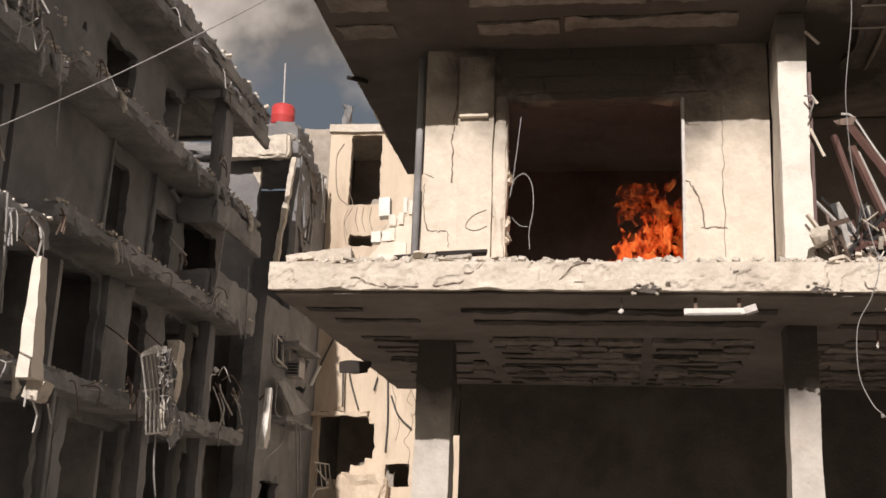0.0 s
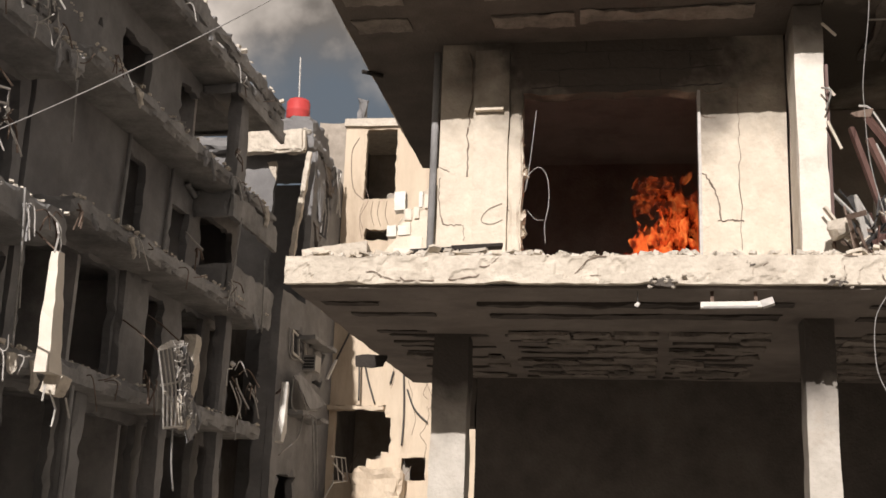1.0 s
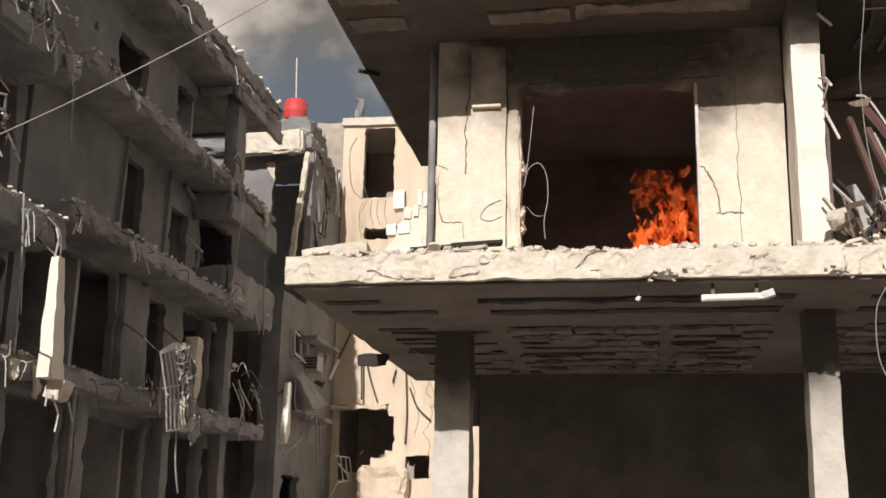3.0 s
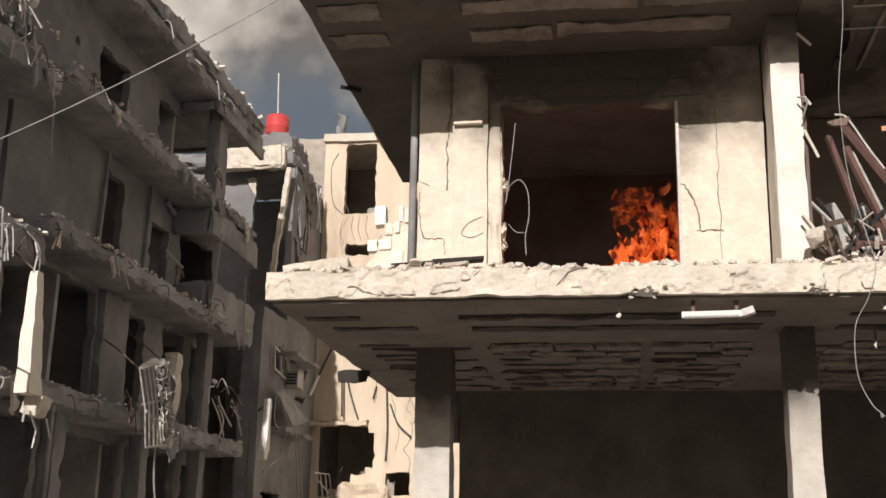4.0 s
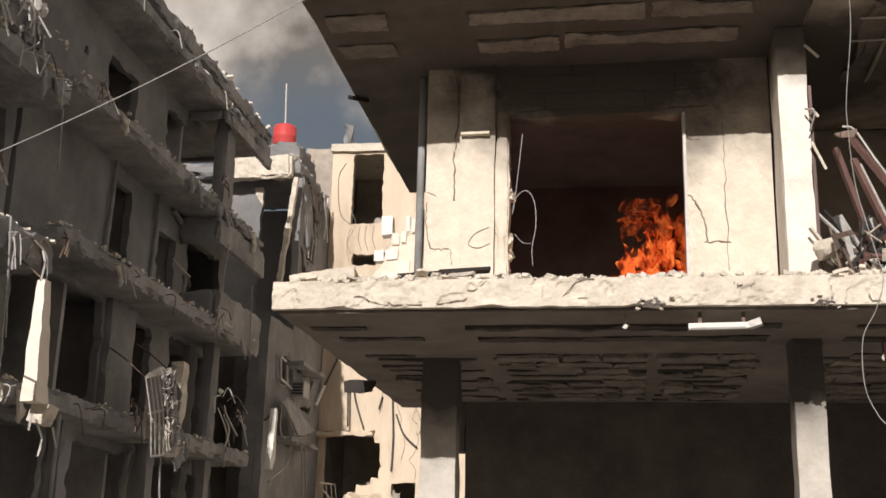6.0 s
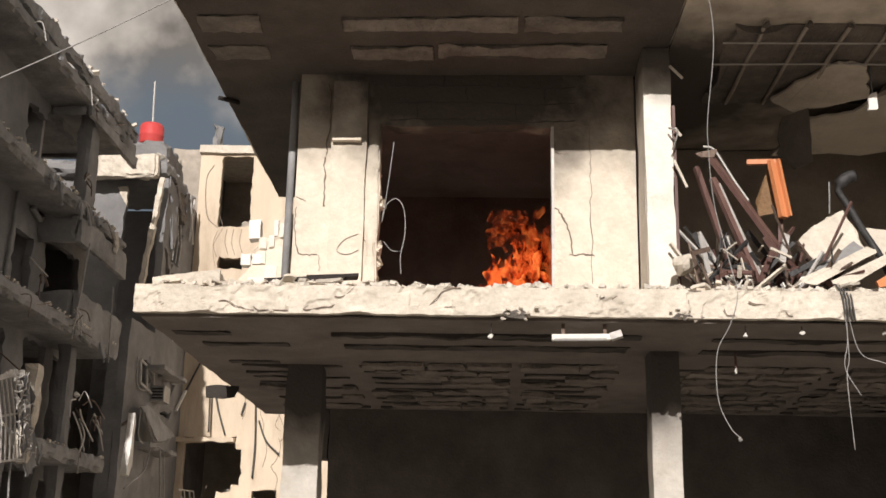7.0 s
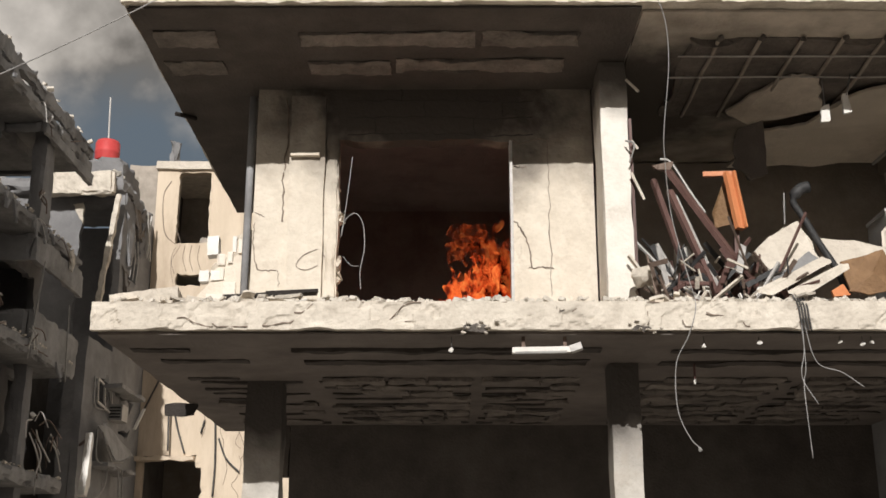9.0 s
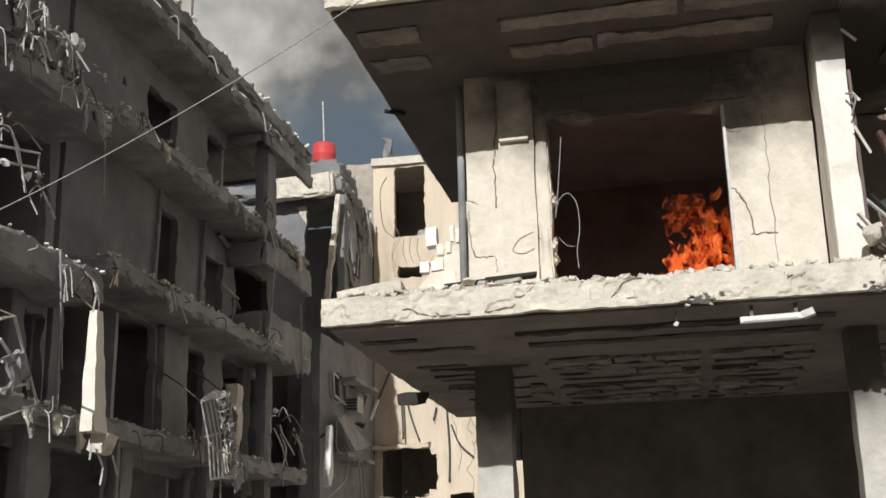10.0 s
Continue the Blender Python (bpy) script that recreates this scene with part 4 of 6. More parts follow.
slabs = thing("fallen_slabs", (8.0, 12.4, 0), "heap of fallen pale stone slabs and planks", "rubble")
put(slabs, part("mound", rough_box(6.3, 10.5, 12.0, 13.3, 0, heap_z - 0.3, 0.3, 0.12, 1.3, 4, chip=0.3), M_RUBBLE))
for i in range(30):
    x, z = rnd.uniform(6.9, 9.5), heap_z - 0.35 + (i // 3) * 0.075
    a = pose(x, 12.3 + rnd.uniform(-0.25, 0.3), z, rnd.uniform(-9, 9), rnd.uniform(-7, 7), rnd.uniform(-20, 20))
    bm = rough_box(-rnd.uniform(0.35, 0.7), rnd.uniform(0.35, 0.7), -0.2, 0.2, 0, 0.055, 0.1, 0.008, 4, i, chip=0.03, m=a)
    put(slabs, part("slab", bm, rnd.choice((M_WHITE, M_WHITE, M_SLAB, M_GREYWALL))))
crate = thing("concrete_box", (6.43, 11.8, 0), "open pale concrete box on end", "box")
cx0, cx1, cz = 6.02, 6.82, 3.39
put(crate, part("side", rough_box(cx0, cx0 + 0.1, 11.6, 12.0, 0, cz, 0.12, 0.015, 3, 1, chip=0.05), M_SLAB))
put(crate, part("side", rough_box(cx1 - 0.14, cx1, 11.6, 12.0, 0, cz + 0.03, 0.12, 0.015, 3, 2, chip=0.05), M_SLAB))
put(crate, part("back", rough_box(cx0 + 0.1, cx1 - 0.14, 11.9, 12.0, 0, cz - 0.05, 0.15, 0.015, 3, 3, chip=0.05), M_ROOM))

# ---- rubble along the slab edges ----
STONES = []
for i in range(10):
    bm = stone(1.0, i + 40, 0.6, 2)
    me = bpy.data.meshes.new("rubble_stone")
    bm.to_mesh(me)
    bm.free()
    me.materials.append((M_RUBBLE, M_RUBBLE, M_RUBBLE, M_WHITE)[i % 4])
    STONES.append(me)
rnd = random.Random(17)


def scatter(n, x0, x1, y0, y1, z, s0, s1, label, group):
    for i in range(n):
        s = s0 + (s1 - s0) * rnd.random() ** 2.2
        ob = tagged(new("rubble_stone", rnd.choice(STONES)), label, "rubble", group)
        ob.matrix_basis = pose(rnd.uniform(x0, x1), rnd.uniform(y0, y1), z - 0.015, rnd.uniform(-20, 20), rnd.uniform(-20, 20), rnd.uniform(0, 360)) @ Matrix.Diagonal((s, s * rnd.uniform(0.6, 1), s * rnd.uniform(0.5, 1), 1))


scatter(26, -3.0, -1.0, 10.06, 10.9, Z1T, 0.08, 0.26, "small lump of broken pale concrete on the slab", "rubble on the slab")
scatter(18, -1.2, 2.0, 10.06, 10.7, Z1T, 0.06, 0.16, "small lump of broken pale concrete on the slab", "rubble on the slab")
scatter(45, 1.9, 5.7, 10.08, 11.4, Z1T, 0.07, 0.28, "lump of broken pale concrete on the slab", "rubble on the slab")
scatter(46, 3.3, 5.7, 10.0, 10.35, Z2T, 0.07, 0.22, "lump of broken block on the upper slab", "rubble on the upper slab")
bm = bmesh.new()
for i in range(700):
    x, y, s = rnd.uniform(-3.05, 5.9), 10.03 + rnd.random() ** 2 * 0.9, rnd.uniform(0.015, 0.05)
    box(bm, -s, s, -s * 0.7, s * 0.7, -s * 0.5, s * 0.5, pose(x, y, Z1T + s * 0.3, rnd.uniform(-40, 40), rnd.uniform(-40, 40), rnd.uniform(0, 180)))
tagged(part("grit", bm, M_RUBBLE), "pale crumbs of concrete along the slab edge", "grit", kind="stuff")
# flat broken pieces that lie on the edge
for i, (x, y, w, d, h, rx, ry, rz) in enumerate(((-2.72, 10.3, 0.62, 0.5, 0.13, 0, -9, 4), (-2.25, 10.25, 0.3, 0.3, 0.08, 4, 5, 20), (-1.75, 10.2, 0.5, 0.3, 0.05, 0, 3, 6), (-0.95, 10.3, 0.75, 0.25, 0.045, 3, -3, -4), (-1.5, 10.55, 0.6, 0.3, 0.06, 6, 4, 8), (0.55, 10.25, 0.32, 0.2, 0.05, 4, 7, 10), (1.35, 10.3, 0.5, 0.3, 0.06, 0, -10, 12), (2.1, 10.3, 0.6, 0.25, 0.05, 5, 6, -8), (2.7, 10.2, 0.4, 0.2, 0.05, 0, -12, 5), (4.9, 10.25, 0.5, 0.3, 0.05, 4, 2, -7), (4.35, 10.2, 0.35, 0.25, 0.06, 0, 6, 14))):
    ob = part("broken_plate", rough_box(-w / 2, w / 2, -d / 2, d / 2, 0, h, 0.06, 0.014, 5, i * 2.1, chip=0.05), M_SLAB)
    ob.matrix_basis = pose(x, y, Z1T - 0.01, rx, ry, rz)
    tagged(ob, "flat broken piece of pale concrete on the slab", "rubble", "flat pieces on the slab")
# hollow blocks on the upper slab


def hollow_block(at):
    b = thing("hollow_block", at.translation, "broken grey-white hollow concrete block", "block", "blocks on the upper slab")
    b.matrix_basis = at @ Matrix.Diagonal((0.75, 0.75, 0.75, 1))
    bm = bmesh.new()
    for x0, x1, y0, y1 in ((-0.2, 0.2, -0.1, -0.07), (-0.2, 0.2, 0.07, 0.1), (-0.2, -0.165, -0.07, 0.07), (-0.02, 0.02, -0.07, 0.07), (0.165, 0.2, -0.07, 0.07)):
        box(bm, x0, x1, y0, y1, 0, 0.19)
    part("shell", bm, M_WHITE, b)
    return b


for px, rx, ry, rz in ((3.80, 90, 20, 15), (4.25, 60, 10, 60), (4.42, 80, -15, -25), (4.72, 70, 60, 40), (5.60, 0, 8, 30)):
    hollow_block(pose(px, 10.28, Z2T + (0.1 if rx > 30 else 0.0), rx, ry, rz))
ob = part("loose_tile", rough_box(-0.15, 0.15, -0.03, 0.03, -0.115, 0.115, 0.05, 0.008, 4, 3, chip=0.03), M_WHITE)
ob.matrix_basis = pose(*(2.83, 9.95, 7.29), 2, 2, 0)
tagged(ob, "square white stone tile leaning on the upper slab edge", "tile")

# cracks that wander over the plaster of the slab's edge
rnd = random.Random(93)
HOME["edge_crack"] = slab_one
for i in range(30):
    x, z = -2.9 + i * 0.29 + rnd.uniform(-0.1, 0.1), rnd.uniform(Z1 + 0.05, Z1T - 0.05)
    pts = [Vector((x, FRONT - 0.04, z))]
    way = rnd.uniform(-0.5, 0.5) if rnd.random() < 0.7 else rnd.choice((-1.3, 1.3))
    for k in range(rnd.randint(4, 9)):
        way += rnd.uniform(-0.5, 0.5)
        q = pts[-1] + Vector((math.cos(way), 0, math.sin(way))) * 0.055
        q.z = min(max(q.z, Z1 + 0.02), Z1T - 0.02)
        pts.append(q)
    pts = smooth_line(pts, 3)
    cpart("edge_crack", tube(pts, [0.003 + 0.010 * abs(noise.noise(p * 11)) for p in pts], 5), M_CRACK)

# flakes of plaster on the slab's front edge; dark lumps paint shaded cavities
rnd = random.Random(91)
for p, s in (((0.28, 9.95, 3.90), 0.17), ((1.67, 9.95, 3.90), 0.12), ((1.76, 9.95, 3.89), 0.12), ((0.23, 9.95, 3.90), 0.13), ((4.06, 9.95, 4.01), 0.11), ((1.00, 9.95, 4.05), 0.05)):
    bm = stone(s, p[0], 0.55, 3)
    for v in bm.verts:
        v.co = Vector(p) + Vector((v.co.x * 1.5, v.co.y * 0.35, v.co.z - s * 0.3)) + noise.noise_vector(v.co * 22) * 0.02
    cpart("cavity", bm, M_INNERSHADE)
    for k in range(4):
        cpart("plaster_flake", stone(s * 0.5, k + p[0], 0.6, 1), M_PATCH).location += Vector(p) + Vector((rnd.uniform(-1, 1) * s, -0.02, rnd.uniform(-0.6, 0.3) * s))
# ---- heap of furniture and rubble in the open room ----
def single(name, bm, material, label, category, group="", smooth=False):
    return tagged(part(name, bm, material, None, "", smooth), label, category, group)


frame_a = thing("door_frame", (2.6, 11.0, Z1T), "broken red-brown wooden door frame leaning on rubble", "door frame")
for a, b, w in (((2.22, 11.00, 5.78), (3.00, 10.80, 4.45), 0.085), ((2.22, 10.90, 5.50), (2.55, 10.60, 4.36), 0.06), ((2.10, 11.10, 5.69), (2.37, 10.80, 4.44), 0.05)):
    put(frame_a, part("post", beam(a, b, w, 0.05, 0.5), M_WOODRED))
put(frame_a, part("post", beam((2.27, 10.88, 5.44), (2.59, 10.58, 4.35), 0.02, 0.035), M_PALESTEEL, None, "pale bare wood edge"))
put(frame_a, part("bracket", plate([(2.07, 10.95, 5.79), (2.29, 10.95, 5.84), (2.26, 10.95, 5.75), (2.12, 10.95, 5.75)], 0.04, (0, 1, 0), 0.02), M_STEEL, None, "dusty bent metal bracket"))
put(frame_a, part("bracket", tube(smooth_line([(2.16, 11.00, 5.88), (2.27, 11.00, 5.84), (2.44, 11.00, 5.54), (2.57, 10.95, 5.29)]), 0.012), M_PALESTEEL))
wood = thing("orange_door_casing", (3.1, 11.4, Z1T), "orange-brown wooden door casing standing broken in rubble", "door casing")
put(wood, part("jamb", beam((2.94, 11.40, 5.88), (3.00, 11.30, 5.23), 0.10, 0.05), M_ORANGE))
put(wood, part("jamb", beam((2.99, 11.40, 5.89), (3.05, 11.30, 5.24), 0.03, 0.07), M_ORANGE))
put(wood, part("head", beam((2.69, 11.45, 5.88), (2.98, 11.40, 5.87), 0.05, 0.05), M_ORANGE))
put(wood, part("board", plate([(2.94, 11.50, 5.88), (2.79, 11.55, 5.50), (2.79, 11.50, 5.30), (3.00, 11.40, 5.34)], 0.03, (0, 1, 0), 0.02), M_BROWN))
put(wood, part("foot", beam((2.99, 11.40, 5.33), (2.92, 11.4, Z1T), 0.06, 0.05), M_WOODRED))
single("concrete_chunk", plate([(2.97, 10.75, 4.81), (3.15, 10.80, 5.00), (3.29, 10.85, 5.10), (3.47, 10.90, 5.19), (3.60, 10.75, 4.75), (3.48, 10.70, 4.64), (3.08, 10.60, 4.49)], 0.22, (0.1, 1, 0.1), 0.03), M_SLAB, "large broken slab of pale plastered concrete", "rubble")
single("broken_board", plate([(2.88, 10.40, 4.32), (3.58, 10.60, 4.70), (3.66, 10.60, 4.67), (3.02, 10.40, 4.30)], 0.05, (0, 0.6, 0.8), 0.012), M_SLAB, "pale broken board on the heap", "board", "boards on the heap")
single("broken_board", plate([(3.15, 10.35, 4.30), (3.81, 10.50, 4.65), (3.87, 10.50, 4.63), (3.32, 10.35, 4.29)], 0.04, (0, 0.6, 0.8), 0.012, seed=2), M_SLAB, "pale broken board on the heap", "board", "boards on the heap")
single("broken_board", plate([(3.07, 10.55, 4.47), (3.57, 10.65, 4.70), (3.51, 10.75, 4.81), (3.17, 10.70, 4.60)], 0.03, (0, 0.6, 0.8), 0.012, seed=4), M_GREY, "grey broken board on the heap", "board", "boards on the heap")
single("concrete_chunk", plate([(3.70, 11.10, 5.07), (4.07, 11.10, 5.05), (4.63, 11.10, 4.91), (4.41, 10.90, 4.54), (3.74, 10.90, 4.68)], 0.12, (0, 1, 0.2), 0.02, seed=6), M_SLAB, "tilted pale slab behind the boards", "rubble")
pipe = smooth_line([(3.64, 11.00, 5.58), (3.55, 11.00, 5.55), (3.47, 11.00, 5.43), (3.56, 11.00, 5.25), (3.66, 10.90, 4.95), (3.77, 10.80, 4.66), (3.80, 10.65, 4.38)], 5)
single("bent_pipe", tube(pipe, [0.035 + (0.025 if i < 9 else 0.0) for i in range(len(pipe))], 10), M_BLACK, "black bent metal stovepipe sticking out of rubble", "pipe", smooth=True)
box_t = thing("wooden_cabinet", (4.05, 10.6, Z1T), "smashed brown chipboard drawer box lying open", "cabinet")
put(box_t, part("panel", plate([(3.71, 10.50, 4.65), (4.12, 10.50, 4.77), (3.96, 10.40, 4.49), (3.74, 10.40, 4.33)], 0.03, (0, 1, 0), 0.012), M_BROWN))
put(box_t, part("panel", plate([(4.12, 10.50, 4.77), (4.23, 10.55, 4.62), (4.17, 10.50, 4.38), (3.95, 10.40, 4.49)], 0.03, (0, 1, 0), 0.015, seed=1), M_BROWN))
put(box_t, part("panel", plate([(3.72, 10.38, 4.33), (3.97, 10.38, 4.50), (4.14, 10.42, 4.35), (3.90, 10.38, 4.30)], 0.03, (0, 1, 0), 0.012, seed=2), M_BROWN))
put(box_t, part("panel", plate([(3.75, 10.60, 4.67), (4.16, 10.60, 4.80), (4.30, 10.75, 4.67), (3.93, 10.75, 4.56)], 0.03, (0, 0.3, -1), 0.012, seed=3), M_BROWN))
single("orange_scrap", plate([(3.56, 10.40, 4.34), (3.69, 10.45, 4.42), (3.72, 10.35, 4.29), (3.57, 10.35, 4.27)], 0.04, (0, 1, 0), 0.012), M_ORANGE, "scrap of orange painted wood in the rubble", "scrap")
fx0, fx1, fz = 4.70, 5.21, 5.58
fridge = thing("washing_machine", ((fx0 + fx1) / 2, 12.0, Z1T), "white enamel washing machine half buried in rubble", "appliance")
put(fridge, part("cabinet", rough_box(fx0, fx1, 11.8, 12.35, Z1T, fz, 0.15, 0.006, 3, 1), M_ENAMEL))
put(fridge, part("lid", rough_box(fx0 - 0.01, fx1 + 0.01, 11.79, 12.36, fz + 0.004, fz + 0.04, 0.15, 0.003, 3, 1), M_ENAMEL))
put(fridge, part("knob", stone(0.12, 77, 0.5, 1), M_PALESTEEL)).matrix_basis = pose(fx1 - 0.12, 12.0, fz + 0.03)
single("loose_sheet", plate([(4.60, 11.70, 5.33), (5.00, 12.20, 5.71), (4.81, 11.80, 5.18), (4.55, 11.60, 5.07)], 0.03, (1, 0, 0), 0.02), M_ROOM, "grey-white sheet leaning beside the washing machine", "sheet")
single("low_cupboard", rough_box(4.97, 5.66, 10.98, 11.35, Z1T, 5.33, 0.2, 0.008, 3, 2), M_PALE, "pale boxy block against the room wall", "cupboard")
single("dark_board", plate([(4.76, 11.00, 5.24), (4.91, 11.10, 5.34), (5.15, 11.00, 5.11), (4.94, 10.90, 4.99), (4.47, 10.90, 4.72), (4.55, 10.90, 4.91)], 0.04, (0, 1, 0), 0.02), M_BLACK, "dark broken board on the heap", "board")


def roll_shape(points, r, twist, flat=1.0):
    line = smooth_line(points, 8)
    bm = tube(line, [r * (0.75 + 0.25 * min(1, min(i, len(line) - 1 - i) / 3)) for i in range(len(line))], 16)
    for v in bm.verts:
        v.co += noise.noise_vector(v.co * 6 + Vector((twist, 0, 0))) * r * 0.25
    return bm


single("rolled_blanket", roll_shape([(4.97, 10.80, 5.12), (5.20, 10.75, 5.06), (5.46, 10.65, 4.92), (5.65, 10.50, 4.73)], 0.085, 1), M_RED, "rolled maroon blanket with pale flowers", "blanket", smooth=True)
single("rolled_blanket", roll_shape([(4.68, 10.70, 4.71), (4.96, 10.65, 4.67), (5.40, 10.60, 4.72)], 0.05, 4), M_RED, "maroon cloth bundle in the heap", "blanket", smooth=True)
mat_t = thing("mattress", (5.62, 10.00, 4.32), "tan folded mattress slumped over the heap", "mattress")
put(mat_t, part("fold", roll_shape([(5.42, 10.50, 4.96), (5.53, 10.35, 4.94), (5.63, 10.20, 4.82), (5.74, 10.10, 4.65)], 0.06, 7), M_TAN, smooth=True))
put(mat_t, part("cover", plate([(5.41, 10.08, 4.79), (5.55, 10.08, 4.83), (5.72, 10.03, 4.65), (5.71, 10.00, 4.47), (5.66, 10.00, 4.31), (5.54, 10.00, 4.32), (5.50, 10.05, 4.56)], 0.09, (0, 1, 0), 0.025, 6), M_TAN))
TOKENS = (((4.46, 10.60, 4.41), (5.24, 10.55, 4.42), 0.07, M_SLAB), ((4.44, 10.70, 4.50), (5.22, 10.60, 4.51), 0.065, M_WHITE), ((4.53, 10.70, 4.60), (5.18, 10.60, 4.58), 0.06, M_TAN), ((4.48, 10.75, 4.68), (4.65, 10.60, 4.54), 0.05, M_BROWN),
          ((4.63, 10.80, 4.78), (5.29, 10.70, 4.78), 0.055, M_WHITE), ((4.64, 10.80, 4.84), (5.23, 10.70, 4.85), 0.05, M_SLAB), ((4.76, 10.85, 4.93), (5.22, 10.75, 4.93), 0.045, M_WHITE), ((4.26, 10.60, 4.47), (4.63, 10.50, 4.42), 0.05, M_BROWN))
for i, (a, b, r, mt) in enumerate(TOKENS):
    a, b = Vector(a), Vector(b)
    single("folded_bedding", roll_shape([a, a.lerp(b, 0.35) + Vector((0, 0, 0.02)), a.lerp(b, 0.7), b], r, i * 2.0), mt, "crumpled pale bedding pressed flat in the heap", "bedding", "bedding in the heap", True)
single("cardboard_sheet", plate([(4.84, 10.50, 4.67), (5.11, 10.50, 4.66), (5.10, 10.45, 4.45), (4.86, 10.45, 4.45)], 0.02, (0, 1, 0), 0.012), M_TAN, "bent sheet of pale cardboard", "sheet", "sheets in the heap")
single("cardboard_sheet", plate([(4.84, 10.55, 4.89), (5.09, 10.55, 4.92), (5.09, 10.50, 4.72), (4.85, 10.50, 4.69)], 0.02, (0, 1, 0), 0.012, seed=5), M_SLAB, "bent sheet of pale cardboard", "sheet", "sheets in the heap")
single("dark_box", rough_box(4.65, 4.88, 10.5, 10.7, 4.43, 4.72, 0.1, 0.006), M_BLACK, "small dark box lying in the bedding", "box")
chair = thing("chair_frame", (4.75, 10.4, Z1T), "bare bent metal chair frame on the heap", "chair")
for pts in ([(4.64, 10.35, 4.36), (4.76, 10.40, 4.68), (5.11, 10.40, 4.65)], [(5.11, 10.40, 4.65), (5.14, 10.30, 4.35)]):
    put(chair, part("leg", tube(pts, 0.011), M_STEEL))
fan = thing("fan_guard", (5.47, 10.35, 4.53), "round wire fan guard lying on rubble", "fan")
tilt = Matrix.Rotation(radians(65), 4, "X")
for k in range(5):
    r = 0.04 + k * 0.042
    pts = [tilt @ Vector((r * math.cos(a * math.pi / 12), r * math.sin(a * math.pi / 12) * 0.8, -0.05 * (k / 4) ** 2)) for a in range(25)]
    part("ring", tube(pts, 0.004 if k < 4 else 0.009, 5), M_STEEL if k < 4 else M_PALESTEEL, fan)
for k in range(10):
    a = k * math.pi / 5
    part("spoke", tube([tilt @ Vector((0.03 * math.cos(a), 0.024 * math.sin(a), 0)), tilt @ Vector((0.208 * math.cos(a), 0.166 * math.sin(a), -0.05))], 0.004, 5), M_PALESTEEL, fan)
single("plaster_lump", stone(0.34, 12, 0.95, 3), M_SLAB, "rounded lump of pale plaster at the column foot", "rubble").matrix_basis = pose(*(1.86, 10.90, 4.51), 0, 0, 20)
rnd = random.Random(31)
for i in range(95):
    x = 2.0 + rnd.random() * 1.25
    z0 = Z1T + rnd.random() ** 1.5 * 0.55
    y = rnd.uniform(10.5, 11.6)
    a = Vector((x, y, z0))
    d = Vector((rnd.uniform(-0.6, 0.6), rnd.uniform(-0.3, 0.3), rnd.uniform(0.1, 1.0))).normalized() * rnd.uniform(0.2, 0.62)
    m = rnd.choice((M_WOODRED, M_STEEL, M_BLACK, M_SLAB, M_WHITE, M_WOODRED, M_STEEL, M_BLACK, M_PALESTEEL, M_STEEL))
    ob = part("splinter", beam(a, a + d, rnd.uniform(0.012, 0.065), rnd.uniform(0.01, 0.025), rnd.uniform(0, 3)), m)
    tagged(ob, "broken length of wood or metal in the heap", "debris", "splinters in the heap")
for i in range(110):
    a = Vector((2.0 + rnd.random() * 1.35, rnd.uniform(10.3, 11.2), Z1T + rnd.random() ** 2 * 0.5))
    d = Vector((rnd.uniform(-1, 1), rnd.uniform(-0.4, 0.4), rnd.uniform(-0.2, 0.9))).normalized() * rnd.uniform(0.1, 0.34)
    ob = part("splinter", beam(a, a + d, rnd.uniform(0.01, 0.05), rnd.uniform(0.006, 0.018), rnd.uniform(0, 3)), rnd.choice((M_SLAB, M_WHITE, M_STEEL, M_WOODRED, M_BLACK, M_PATCH)))
    tagged(ob, "small broken stick or chip in the heap", "debris", "splinters in the heap")
rnd = random.Random(37)
for i in range(30):
    x, y, s = rnd.uniform(2.0, 5.5), rnd.uniform(10.7, 12.2), rnd.uniform(0.15, 0.4)
    ob = tagged(new("rubble_stone", rnd.choice(STONES)), "lump of broken concrete inside the room", "rubble", "rubble in the room")
    ob.matrix_basis = pose(x, y, Z1T - 0.02, 0, 0, rnd.uniform(0, 360)) @ Matrix.Diagonal((s, s, s, 1))
for a, b in (((1.90, 11.10, 6.12), (1.96, 11.10, 6.03)), ((1.88, 11.10, 5.77), (2.00, 11.10, 5.48)), ((1.87, 11.10, 6.81), (2.00, 11.10, 6.67))):
    cpart("splinter", beam(a, b, 0.016, 0.025), M_SLAB)
cpart("column_strip", beam((1.905, 11.2, Z1T), (1.905, 11.2, 6.4), 0.03, 0.05), M_WOODRED, "dark red strip beside the column")
cpart("cable_end", plate([(3.93, 11.20, 6.54), (4.00, 11.20, 6.58), (4.00, 11.20, 6.39), (3.90, 11.20, 6.37)], 0.04, (0, 1, 0), 0.02), M_WHITE)
cpart("cable_end", plate([(4.16, 11.20, 6.68), (4.22, 11.20, 6.70), (4.24, 11.20, 6.49), (4.16, 11.20, 6.47)], 0.04, (0, 1, 0), 0.02), M_WHITE)
for p, q in (((3.96, 11.20, 6.56), (4.10, 11.61, 7.04)), ((4.20, 11.20, 6.68), (4.36, 11.47, 7.04)), ((3.52, 11.50, 5.34), (3.54, 11.50, 5.69))):
    cpart("wire", tube([p, q], 0.008, 5), M_CABLE)

# ---- cables ----
def cable(points, r, material, label, name="cable"):
    return single(name, tube(smooth_line(points, 7), r, 6), material, label, "cable", "", True)


